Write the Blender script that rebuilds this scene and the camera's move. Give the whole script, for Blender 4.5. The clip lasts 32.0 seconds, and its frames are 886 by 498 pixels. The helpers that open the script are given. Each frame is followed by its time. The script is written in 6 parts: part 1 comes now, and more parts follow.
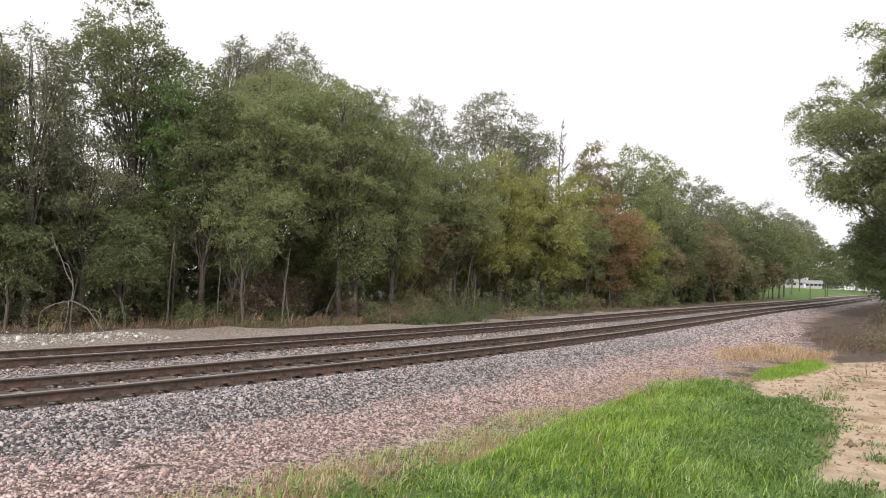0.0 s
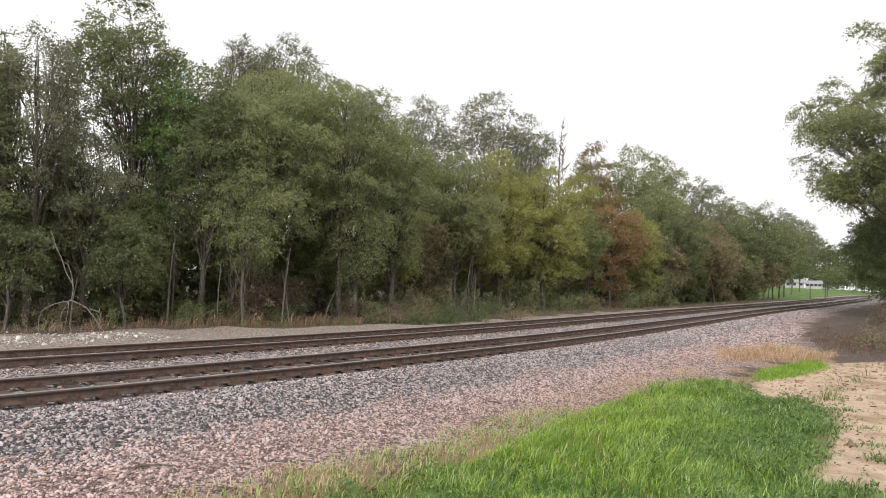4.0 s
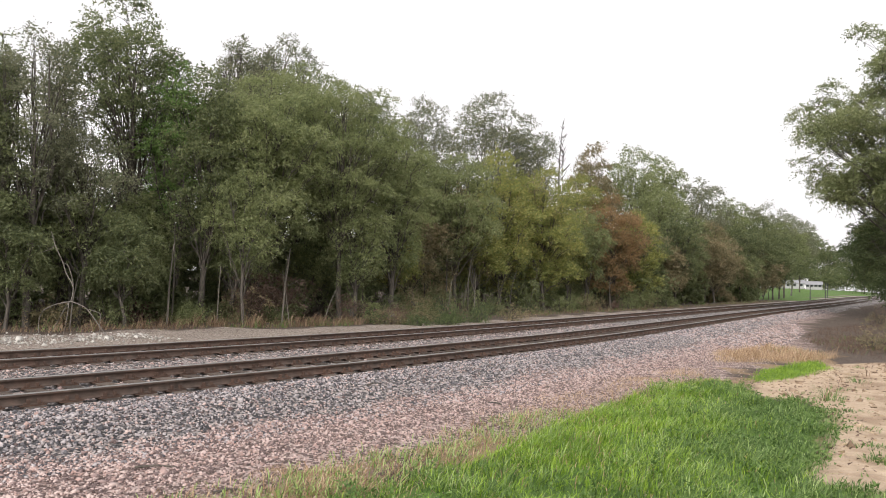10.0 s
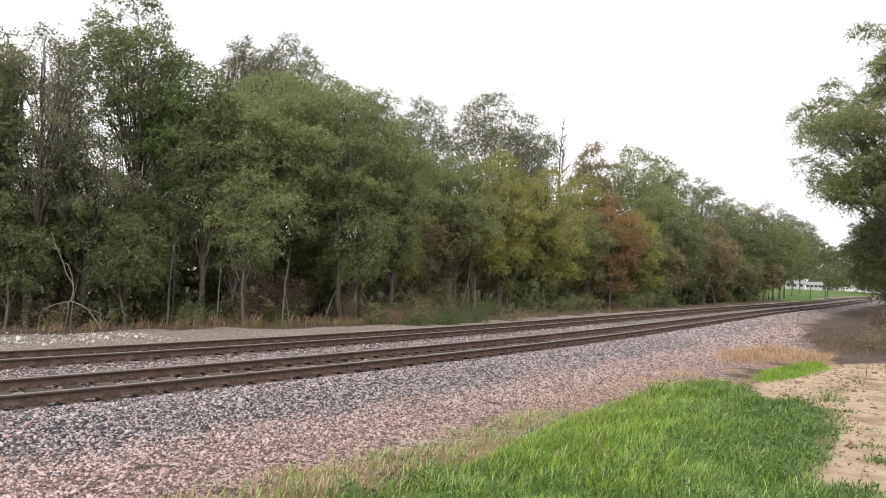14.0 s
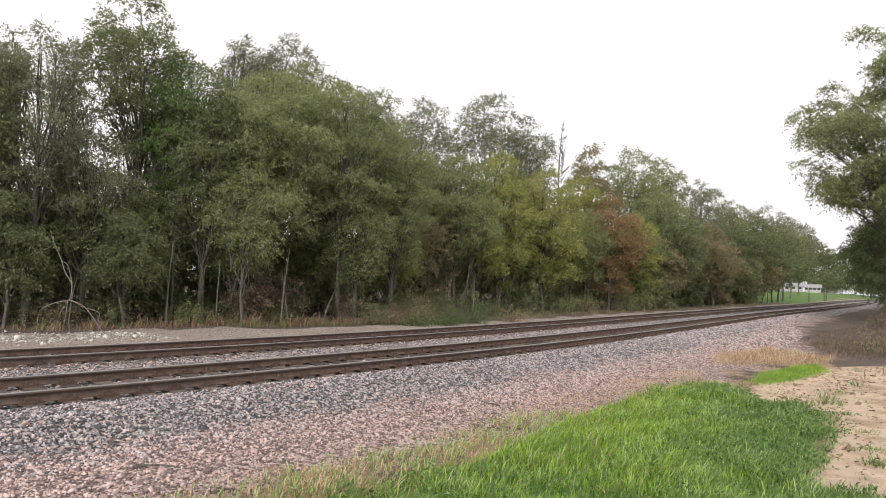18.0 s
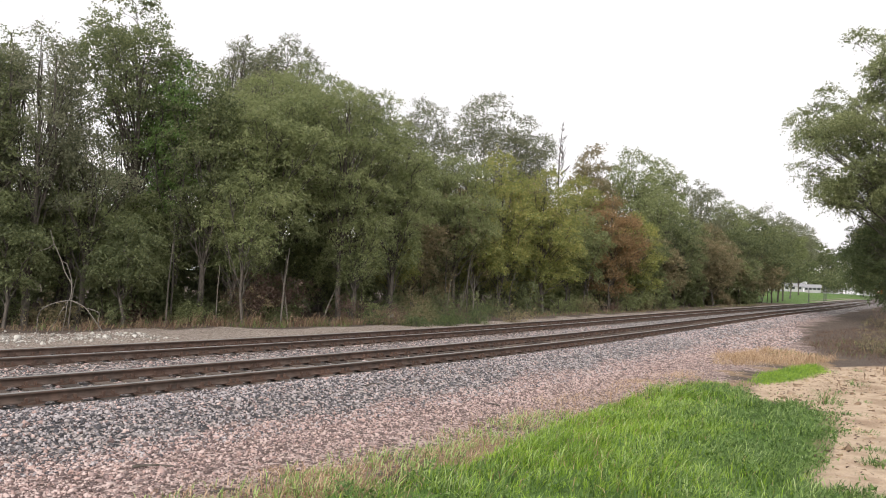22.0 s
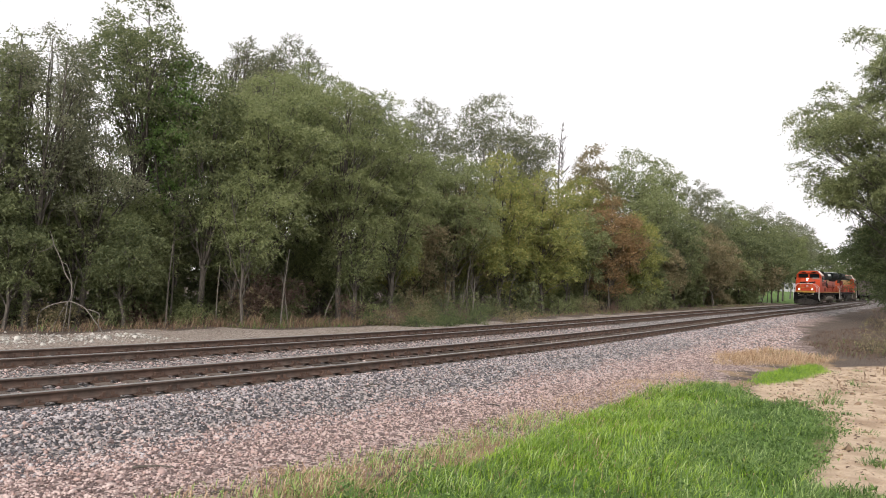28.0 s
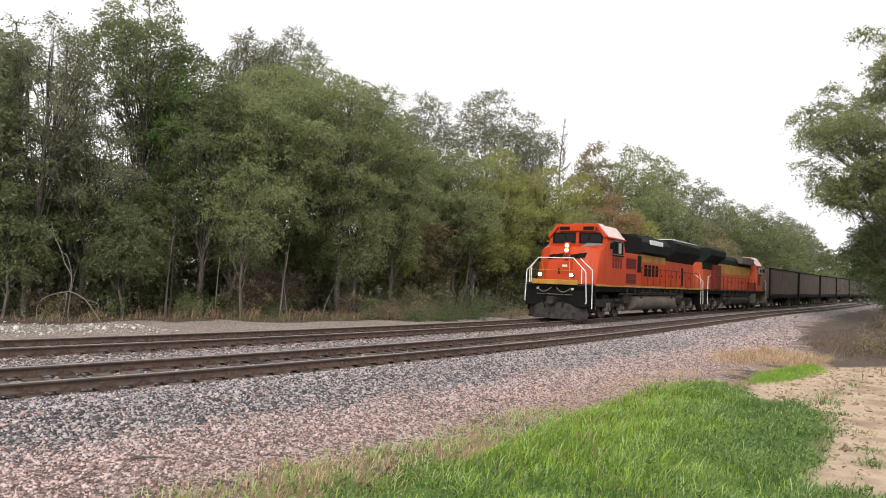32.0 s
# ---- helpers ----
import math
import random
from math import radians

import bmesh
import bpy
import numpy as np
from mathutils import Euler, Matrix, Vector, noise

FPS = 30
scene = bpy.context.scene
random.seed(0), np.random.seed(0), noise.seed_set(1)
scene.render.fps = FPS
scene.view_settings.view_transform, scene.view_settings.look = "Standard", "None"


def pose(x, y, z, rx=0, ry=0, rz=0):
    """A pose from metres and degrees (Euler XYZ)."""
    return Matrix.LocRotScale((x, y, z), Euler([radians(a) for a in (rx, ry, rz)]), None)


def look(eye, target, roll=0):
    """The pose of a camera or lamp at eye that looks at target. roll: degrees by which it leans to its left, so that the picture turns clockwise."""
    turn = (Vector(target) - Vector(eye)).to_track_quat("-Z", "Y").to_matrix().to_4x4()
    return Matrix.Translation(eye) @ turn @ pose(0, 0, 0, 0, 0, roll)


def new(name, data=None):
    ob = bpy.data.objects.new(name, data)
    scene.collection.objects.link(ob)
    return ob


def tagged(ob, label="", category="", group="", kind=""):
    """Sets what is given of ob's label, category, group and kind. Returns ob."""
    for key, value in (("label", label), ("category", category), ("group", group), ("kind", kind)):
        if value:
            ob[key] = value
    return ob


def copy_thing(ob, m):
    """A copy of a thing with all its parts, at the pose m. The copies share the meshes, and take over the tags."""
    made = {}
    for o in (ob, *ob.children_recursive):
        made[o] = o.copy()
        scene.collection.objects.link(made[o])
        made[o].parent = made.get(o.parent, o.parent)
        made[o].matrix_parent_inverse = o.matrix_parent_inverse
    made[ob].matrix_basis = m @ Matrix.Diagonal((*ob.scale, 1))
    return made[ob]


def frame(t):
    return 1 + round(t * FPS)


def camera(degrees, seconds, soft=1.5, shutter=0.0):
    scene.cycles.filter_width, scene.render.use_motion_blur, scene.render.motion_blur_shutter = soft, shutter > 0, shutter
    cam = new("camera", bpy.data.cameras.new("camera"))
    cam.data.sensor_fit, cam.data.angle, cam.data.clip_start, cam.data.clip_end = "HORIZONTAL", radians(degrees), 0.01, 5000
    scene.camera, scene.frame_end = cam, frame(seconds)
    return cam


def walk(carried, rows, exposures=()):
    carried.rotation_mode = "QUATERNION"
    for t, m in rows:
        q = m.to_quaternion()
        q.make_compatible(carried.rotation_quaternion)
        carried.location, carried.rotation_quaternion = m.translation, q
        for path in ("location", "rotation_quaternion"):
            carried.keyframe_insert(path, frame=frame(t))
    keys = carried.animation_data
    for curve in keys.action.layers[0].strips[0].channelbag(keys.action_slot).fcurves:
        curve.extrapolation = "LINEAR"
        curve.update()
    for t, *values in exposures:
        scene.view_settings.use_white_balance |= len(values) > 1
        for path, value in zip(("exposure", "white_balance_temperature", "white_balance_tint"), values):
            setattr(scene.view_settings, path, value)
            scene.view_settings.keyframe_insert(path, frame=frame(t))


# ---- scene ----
# z = 0 is the gravel flat in front of the camera; the rail heads are 0.42 m above it.
RAIL_Z = 0.42
EYE = (0.0, 0.0, 2.039)


def aim(pan, tilt, roll):
    """The camera on its tripod: pan to the left, tilt up and lean, in degrees."""
    a, b = radians(pan), radians(2.727 + tilt)
    way = Vector((-math.sin(a) * math.cos(b), math.cos(a) * math.cos(b), math.sin(b)))
    return look(EYE, Vector(EYE) + 10 * way, 1.570 + roll)


cam = camera(65.16, 32.0, soft=0.95)
walk(cam, [
    (0.0, aim(0.0, 0.0, 0.0)), (3.5, aim(0.0, 0.0, 0.015)), (6.0, aim(0.01, 0.025, 0.05)),
    (10.0, aim(0.007, 0.064, 0.024)), (14.5, aim(0.025, 0.078, 0.09)), (16.5, aim(-0.037, 0.134, 0.283)),
    (20.0, aim(-0.054, 0.138, 0.37)), (25.0, aim(-0.06, 0.161, 0.32)), (28.0, aim(-0.056, 0.182, 0.3)),
    (30.5, aim(-0.066, 0.194, 0.36)), (31.0, aim(-0.111, -0.036, 1.119)),
    (31.5, aim(-0.1, -0.015, 1.102)), (32.0, aim(-0.072, -0.215, 1.042)),
])

# ---- light: a bright overcast afternoon ----
SUN_EL, SUN_AZ = 31.0, 196.0   # degrees; azimuth clockwise from +y
world = bpy.data.worlds.new("sky")
scene.world = world
world.use_nodes = True
wn, wl = world.node_tree.nodes, world.node_tree.links
sky = wn.new("ShaderNodeTexSky")
sky.sky_type, sky.sun_disc = "NISHITA", False
sky.sun_elevation, sky.sun_rotation = radians(SUN_EL), radians(SUN_AZ)
sky.air_density, sky.dust_density, sky.ozone_density = 1.0, 6.0, 1.0
grey = wn.new("ShaderNodeHueSaturation")
grey.inputs["Saturation"].default_value = 0.10
wl.new(sky.outputs[0], grey.inputs["Color"])
cover = wn.new("ShaderNodeMixRGB")       # the closed cloud cover evens the sky out
cover.inputs[0].default_value = 0.75
cover.inputs[2].default_value = (9.0, 8.75, 8.9, 1)
wl.new(grey.outputs[0], cover.inputs[1])
wl.new(cover.outputs[0], wn["Background"].inputs["Color"])
wn["Background"].inputs["Strength"].default_value = 0.145
sun = new("sun", bpy.data.lights.new("sun", "SUN"))
sun.data.energy, sun.data.angle, sun.data.color = 2.25, radians(40), (1.0, 0.95, 0.88)
_az, _el = radians(SUN_AZ), radians(SUN_EL)
SUN_WAY = Vector((math.sin(_az) * math.cos(_el), math.cos(_az) * math.cos(_el), math.sin(_el)))
sun.matrix_world = look(SUN_WAY * 60, (0, 0, 0))
scene.view_settings.exposure = 0.0

# ---- materials ----


def mat(name, stops, scale=8.0, detail=6.0, rough=0.8, metal=0.0, bump=0.3, bump_scale=None, stretch=(1, 1, 1),
        island=0.0, obj=0.0, spread=0.08, stain=None, stain_scale=0.7, stain_amount=0.5, translucent=0.0, coat=0.0, spec=0.5):
    """A node material: noise between the colour stops, a second larger noise for stains, bump, and
    optional variation per island or per object."""
    m = bpy.data.materials.new(name)
    m.use_nodes = True
    n, l = m.node_tree.nodes, m.node_tree.links
    b = n["Principled BSDF"]
    co = n.new("ShaderNodeTexCoord")
    mp = n.new("ShaderNodeMapping")
    mp.inputs["Scale"].default_value = stretch
    l.new(co.outputs["Object"], mp.inputs["Vector"])
    tex = n.new("ShaderNodeTexNoise")
    tex.inputs["Scale"].default_value, tex.inputs["Detail"].default_value = scale, detail
    l.new(mp.outputs[0], tex.inputs["Vector"])
    ramp = n.new("ShaderNodeValToRGB")
    els = ramp.color_ramp.elements
    while len(els) < len(stops):
        els.new(0.5)
    for i, c in enumerate(stops):
        els[i].position = 0.3 + 0.4 * i / max(1, len(stops) - 1)
        els[i].color = (*c, 1)
    drive = tex.outputs["Fac"]
    if island or obj:
        src = n.new("ShaderNodeNewGeometry").outputs["Random Per Island"] if island else n.new("ShaderNodeObjectInfo").outputs["Random"]
        k = island or obj
        mix = n.new("ShaderNodeMath")
        mix.operation = "MULTIPLY_ADD"
        mix.inputs[1].default_value = k
        l.new(src, mix.inputs[0])
        sc = n.new("ShaderNodeMath")
        sc.operation = "MULTIPLY_ADD"
        sc.inputs[1].default_value, sc.inputs[2].default_value = 1 - k * 0.6, -0.2 * k
        l.new(tex.outputs["Fac"], sc.inputs[0])
        l.new(sc.outputs[0], mix.inputs[2])
        drive = mix.outputs[0]
    l.new(drive, ramp.inputs[0])
    col = ramp.outputs[0]
    if stain:
        t2 = n.new("ShaderNodeTexNoise")
        t2.inputs["Scale"].default_value, t2.inputs["Detail"].default_value = stain_scale, 5
        l.new(mp.outputs[0], t2.inputs["Vector"])
        r2 = n.new("ShaderNodeMapRange")
        r2.inputs[1].default_value, r2.inputs[2].default_value = 0.45, 0.7
        r2.inputs[4].default_value = stain_amount
        l.new(t2.outputs["Fac"], r2.inputs[0])
        mx = n.new("ShaderNodeMixRGB")
        mx.inputs[2].default_value = (*stain, 1)
        l.new(r2.outputs[0], mx.inputs[0])
        l.new(col, mx.inputs[1])
        col = mx.outputs[0]
    l.new(col, b.inputs["Base Color"])
    b.inputs["Roughness"].default_value, b.inputs["Metallic"].default_value = rough, metal
    b.inputs["Coat Weight"].default_value, b.inputs["Specular IOR Level"].default_value = coat, spec
    if bump:
        bp = n.new("ShaderNodeBump")
        bp.inputs["Strength"].default_value, bp.inputs["Distance"].default_value = bump, 0.02
        if bump_scale:
            t3 = n.new("ShaderNodeTexNoise")
            t3.inputs["Scale"].default_value, t3.inputs["Detail"].default_value = bump_scale, 4
            l.new(co.outputs["Object"], t3.inputs["Vector"])
            l.new(t3.outputs["Fac"], bp.inputs["Height"])
        else:
            l.new(tex.outputs["Fac"], bp.inputs["Height"])
        l.new(bp.outputs[0], b.inputs["Normal"])
    if translucent:
        tr = n.new("ShaderNodeBsdfTranslucent")
        l.new(col, tr.inputs["Color"])
        ms = n.new("ShaderNodeMixShader")
        ms.inputs[0].default_value = translucent
        l.new(b.outputs[0], ms.inputs[1])
        l.new(tr.outputs[0], ms.inputs[2])
        l.new(ms.outputs[0], n["Material Output"].inputs["Surface"])
    return m


def glow(name, colour, strength):
    m = bpy.data.materials.new(name)
    m.use_nodes = True
    b = m.node_tree.nodes["Principled BSDF"]
    b.inputs["Base Color"].default_value = (*colour, 1)
    b.inputs["Emission Color"].default_value = (*colour, 1)
    b.inputs["Emission Strength"].default_value = strength
    return m


def leafy(name, stops):
    return mat(name, stops, scale=0.45, detail=3, rough=0.55, bump=0, island=0.5, translucent=0.55)


LEAF = {
    "elm": leafy("elm_leaf", [(0.114, 0.136, 0.064), (0.184, 0.214, 0.098), (0.257, 0.284, 0.138)]),
    "loc": leafy("locust_leaf", [(0.161, 0.193, 0.086), (0.254, 0.290, 0.128), (0.352, 0.376, 0.182)]),
    "drk": leafy("dark_leaf", [(0.081, 0.109, 0.048), (0.132, 0.172, 0.071), (0.190, 0.236, 0.098)]),
    "brt": leafy("fresh_leaf", [(0.112, 0.188, 0.056), (0.188, 0.294, 0.088), (0.275, 0.394, 0.131)]),
    "gry": leafy("grey_green_leaf", [(0.172, 0.202, 0.095), (0.267, 0.299, 0.136), (0.373, 0.397, 0.196)]),
    "thin": leafy("ash_leaf", [(0.143, 0.155, 0.098), (0.220, 0.234, 0.139), (0.300, 0.302, 0.199)]),
    "yel": leafy("yellowing_leaf", [(0.20, 0.235, 0.078), (0.315, 0.335, 0.106), (0.44, 0.41, 0.145)]),
    "red": leafy("red_leaf", [(0.22, 0.17, 0.085), (0.34, 0.225, 0.115), (0.43, 0.285, 0.15)]),
    "brn": leafy("brown_leaf", [(0.19, 0.19, 0.10), (0.30, 0.255, 0.145), (0.39, 0.31, 0.19)]),
    "dead": leafy("dead_leaf", [(0.120, 0.082, 0.061), (0.200, 0.136, 0.104), (0.280, 0.194, 0.159)]),
}
BARK = mat("bark", [(0.043, 0.038, 0.032), (0.094, 0.081, 0.068), (0.174, 0.152, 0.131)], scale=5, stretch=(4, 4, 0.8), rough=0.95, bump=0.8)
TWIG = mat("grey_twig_bark", [(0.07, 0.062, 0.055), (0.13, 0.12, 0.108), (0.22, 0.205, 0.19)], scale=5, stretch=(4, 4, 0.8), rough=0.95, bump=0.6)
PALE_WOOD = mat("bleached_wood", [(0.128, 0.112, 0.098), (0.225, 0.203, 0.180)], scale=9, stretch=(3, 3, 1), rough=0.9, bump=0.4)
PALE_TRUNK = mat("pale_bark", [(0.085, 0.073, 0.061), (0.14, 0.123, 0.104), (0.20, 0.178, 0.153)], scale=6, stretch=(4, 4, 0.8), rough=0.95, bump=0.5)
STEEL_SIDE = mat("rusty_rail_steel", [(0.053, 0.037, 0.030), (0.081, 0.057, 0.045), (0.115, 0.078, 0.061)], scale=7, stretch=(1, 1, 1),
                 rough=0.75, bump=0.15, stain=(0.13, 0.062, 0.04), stain_scale=1.7, stain_amount=0.35)
STEEL_TOP = mat("worn_rail_head", [(0.338, 0.323, 0.307), (0.450, 0.435, 0.420)], scale=2, stretch=(1, 1, 1), rough=0.38, metal=0.9, bump=0.03)
TIE = mat("weathered_tie_wood", [(0.038, 0.028, 0.022), (0.082, 0.060, 0.047), (0.14, 0.108, 0.088)], scale=6, stretch=(1, 6, 6), rough=0.95, bump=0.7, obj=0.35)
PLATE = mat("rusted_plate", [(0.06, 0.036, 0.027), (0.12, 0.070, 0.050)], scale=14, rough=0.9, bump=0.3, obj=0.3)
STONE = mat("ballast_stone", [(0.153, 0.111, 0.106), (0.322, 0.235, 0.221), (0.492, 0.339, 0.298), (0.599, 0.469, 0.435)], scale=9, rough=0.9, bump=0.25, island=0.85)
STONE_GREY = mat("grey_ballast_stone", [(0.079, 0.077, 0.085), (0.175, 0.167, 0.179), (0.322, 0.296, 0.305), (0.486, 0.441, 0.444)], scale=9, rough=0.9, bump=0.25, island=0.85)
WHITE_ROCK = mat("pale_limestone", [(0.27, 0.25, 0.225), (0.42, 0.395, 0.36), (0.60, 0.57, 0.53)], scale=6, rough=0.9, bump=0.4, island=0.6)
ROAD_ROCK = mat("weathered_rock", [(0.16, 0.15, 0.14), (0.26, 0.25, 0.235), (0.36, 0.345, 0.33)], scale=6, rough=0.9, bump=0.4)
CLOD = mat("sandy_clod", [(0.24, 0.165, 0.10), (0.38, 0.275, 0.175), (0.50, 0.38, 0.26)], scale=12, rough=0.95, bump=0.5, island=0.6)
CLOD_DARK = mat("dried_mud_clod", [(0.15, 0.095, 0.06), (0.25, 0.17, 0.11), (0.36, 0.26, 0.18)], scale=12, rough=0.95, bump=0.5, island=0.6)
GRASS = mat("grass_blade", [(0.115, 0.215, 0.016), (0.22, 0.37, 0.030), (0.36, 0.50, 0.065)], scale=0.9, detail=3, rough=0.5, bump=0, island=0.55, translucent=0.35)
WEED = mat("weed_leaf", [(0.067, 0.125, 0.028), (0.118, 0.206, 0.047), (0.191, 0.287, 0.081)], scale=0.9, detail=3, rough=0.55, bump=0, island=0.55, translucent=0.3)
PALE_BLADE = mat("pale_grass_blade", [(0.22, 0.33, 0.075), (0.33, 0.45, 0.13), (0.46, 0.57, 0.23)], scale=0.9, detail=3, rough=0.45, bump=0, island=0.55, translucent=0.35)
DRY = mat("dry_grass", [(0.29, 0.185, 0.105), (0.46, 0.315, 0.195), (0.62, 0.465, 0.31)], scale=1.1, detail=3, rough=0.7, bump=0, island=0.6, translucent=0.25)
DRY_RED = mat("dry_weed_stem", [(0.14, 0.085, 0.055), (0.24, 0.155, 0.10), (0.36, 0.26, 0.17)], scale=1.1, detail=3, rough=0.8, bump=0, island=0.6, translucent=0.2)


BROWN_WEED = mat("brown_weed_stem", [(0.075, 0.046, 0.032), (0.125, 0.080, 0.055), (0.19, 0.13, 0.09)], scale=1.1, detail=3, rough=0.85, bump=0, island=0.6, translucent=0.15)


# ---- the line of the track ----
KNOTS = (-25, -5, 10, 25, 45, 70, 110, 170)
TURNS = (0.9592, 0.7928, 0.668, 0.5901, 0.5916, 0.6351, 0.637, 0.645)
STEP = 0.25
SS = np.arange(-60, 900, STEP)
_a = np.interp(SS, KNOTS, TURNS)
PSI = np.convolve(np.concatenate([np.full(20, _a[0]), _a, np.full(20, _a[-1])]), np.ones(41) / 41, "valid")
_i0 = int(np.argmin(abs(SS)))
LX, LY = np.cumsum(np.sin(PSI)) * STEP, np.cumsum(np.cos(PSI)) * STEP
LX += -10.3312 * math.cos(PSI[_i0]) - LX[_i0]
LY += 10.3312 * math.sin(PSI[_i0]) - LY[_i0]
GAUGE, GAP = 1.51, 2.641
NEAR_MID, FAR_MID = 0.755, GAUGE + GAP + 0.755


def rise(s):
    """The line climbs gently as it goes away."""
    t = np.clip(s, 0, 120)
    return 0.1195 * (t / 50) ** 2 + 0.9178 * (1 - np.exp(-(np.maximum(s, 120) - 120) / 80))


def on_track(s, o):
    """Plan point at s metres along the near rail and o metres beyond it, and the heading there."""
    a = np.interp(s, SS, PSI)
    return np.interp(s, SS, LX) - np.cos(a) * o, np.interp(s, SS, LY) + np.sin(a) * o, a


def track_coords(x, y):
    """s and o of plan points."""
    x, y = np.asarray(x, float), np.asarray(y, float)
    cx, cy = LX[::8], LY[::8]
    s, o = np.empty(x.size), np.empty(x.size)
    fx, fy = x.ravel(), y.ravel()
    for i in range(0, x.size, 4000):
        d = (fx[i:i + 4000, None] - cx) ** 2 + (fy[i:i + 4000, None] - cy) ** 2
        k = d.argmin(1) * 8
        dx, dy = fx[i:i + 4000] - LX[k], fy[i:i + 4000] - LY[k]
        along = dx * np.sin(PSI[k]) + dy * np.cos(PSI[k])
        s[i:i + 4000] = SS[k] + along
        a = np.interp(SS[k] + along, SS, PSI)
        o[i:i + 4000] = -dx * np.cos(a) + dy * np.sin(a)
    return s.reshape(x.shape), o.reshape(x.shape)


def smooth(a, b, x):
    t = np.clip((x - a) / (b - a), 0, 1)
    return t * t * (3 - 2 * t)


def wave(x, y):
    return (np.sin(x * 0.9 + 1.3 * np.sin(y * 0.5)) * np.sin(y * 0.8 + 0.9 * np.sin(x * 0.45))
            + 0.5 * np.sin(x * 2.3 + y * 1.1) * np.sin(y * 2.0 - x * 0.7))


def ground_z(x, y, so=None):
    x, y = np.asarray(x, float), np.asarray(y, float)
    s, o = so or track_coords(x, y)
    bed = smooth(-2.3, -1.0, o) * (1 - smooth(6.8, 8.1, o))
    inner = np.minimum(abs(o - NEAR_MID), abs(o - FAR_MID))
    z = bed * (RAIL_Z - 0.165 - 0.035 * (1 - smooth(0.95, 1.2, inner)))
    z = z - 0.05 * (1 - smooth(0.2, 1.1, abs(o - 2.775))) * bed
    z = z + wave(x, y) * 0.025 * (1 - bed)
    z = z + 0.5 * smooth(15, 30, o)
    z = z + rise(s) + 1.5 * smooth(140, 270, s) * smooth(6, 30, o)
    return z


def inside(x, y, poly):
    """Even-odd test of plan points against a polygon."""
    x, y = np.asarray(x, float), np.asarray(y, float)
    hit = np.zeros(x.shape, bool)
    for (x0, y0), (x1, y1) in zip(poly, poly[1:] + poly[:1]):
        if y0 == y1:
            continue
        cross = ((y0 > y) != (y1 > y)) & (x < (x1 - x0) * (y - y0) / (y1 - y0) + x0)
        hit ^= cross
    return hit


# ---- mesh helpers ----


def from_arrays(name, verts, faces, material, parent=None):
    """One mesh from an (n, 3) array and an (m, k) array of equal-sided faces."""
    me = bpy.data.meshes.new(name)
    verts, faces = np.asarray(verts, np.float32), np.asarray(faces, np.int32)
    k = faces.shape[1]
    me.vertices.add(len(verts))
    me.vertices.foreach_set("co", verts.ravel())
    me.loops.add(faces.size)
    me.loops.foreach_set("vertex_index", faces.ravel())
    me.polygons.add(len(faces))
    me.polygons.foreach_set("loop_start", np.arange(0, faces.size, k, dtype=np.int32))
    me.update(calc_edges=True)
    me.materials.append(material)
    ob = new(name, me)
    ob.parent = parent
    return ob


def part(name, bm, material, parent=None, label="", shade=False):
    """Links a bmesh as one mesh object under a thing or a part."""
    me = bpy.data.meshes.new(name)
    bm.normal_update()
    bm.to_mesh(me)
    bm.free()
    if shade:
        me.polygons.foreach_set("use_smooth", [True] * len(me.polygons))
        me.set_sharp_from_angle(angle=radians(40))
    for m in (material if isinstance(material, (list, tuple)) else [material]):
        me.materials.append(m)
    ob = new(name, me)
    ob.parent = parent
    if label:
        ob["label"] = label
    return ob


def box(bm, x0, x1, y0, y1, z0, z1, bevel=0.0):
    r = bmesh.ops.create_cube(bm, size=1, matrix=Matrix.Translation(((x0 + x1) / 2, (y0 + y1) / 2, (z0 + z1) / 2))
                              @ Matrix.Diagonal((abs(x1 - x0), abs(y1 - y0), abs(z1 - z0), 1)))
    if bevel:
        edges = {e for v in r["verts"] for e in v.link_edges}
        bmesh.ops.bevel(bm, geom=list(edges), offset=bevel, segments=2, affect="EDGES", profile=0.6)
    return bm


def boxed(*a, **k):
    return box(bmesh.new(), *a, **k)


def rod(bm, a, b, r, n=8, r2=None):
    a, b = Vector(a), Vector(b)
    m = Matrix.Translation((a + b) / 2) @ (b - a).to_track_quat("Z", "Y").to_matrix().to_4x4()
    bmesh.ops.create_cone(bm, cap_ends=True, segments=n, radius1=r, radius2=r if r2 is None else r2, depth=(b - a).length, matrix=m)
    return bm


def pipe(bm, pts, r, n=6):
    for a, b in zip(pts, pts[1:]):
        rod(bm, a, b, r, n)
    return bm


def prism(bm, profile, y0, y1, axis="y", bevel=0.0):
    """Extrudes an outline (in x, z for axis y; in y, z for axis x; in x, y for axis z)."""
    def at(p, d):
        return {"y": (p[0], d, p[1]), "x": (d, p[0], p[1]), "z": (p[0], p[1], d)}[axis]
    lo, hi = [bm.verts.new(at(p, y0)) for p in profile], [bm.verts.new(at(p, y1)) for p in profile]
    fs = [bm.faces.new(lo), bm.faces.new(hi[::-1])]
    for i in range(len(profile)):
        j = (i + 1) % len(profile)
        fs.append(bm.faces.new((lo[i], hi[i], hi[j], lo[j])))
    bmesh.ops.recalc_face_normals(bm, faces=fs)
    if bevel:
        bmesh.ops.bevel(bm, geom=list({e for f in fs for e in f.edges}), offset=bevel, segments=2, affect="EDGES", profile=0.6)
    return bm


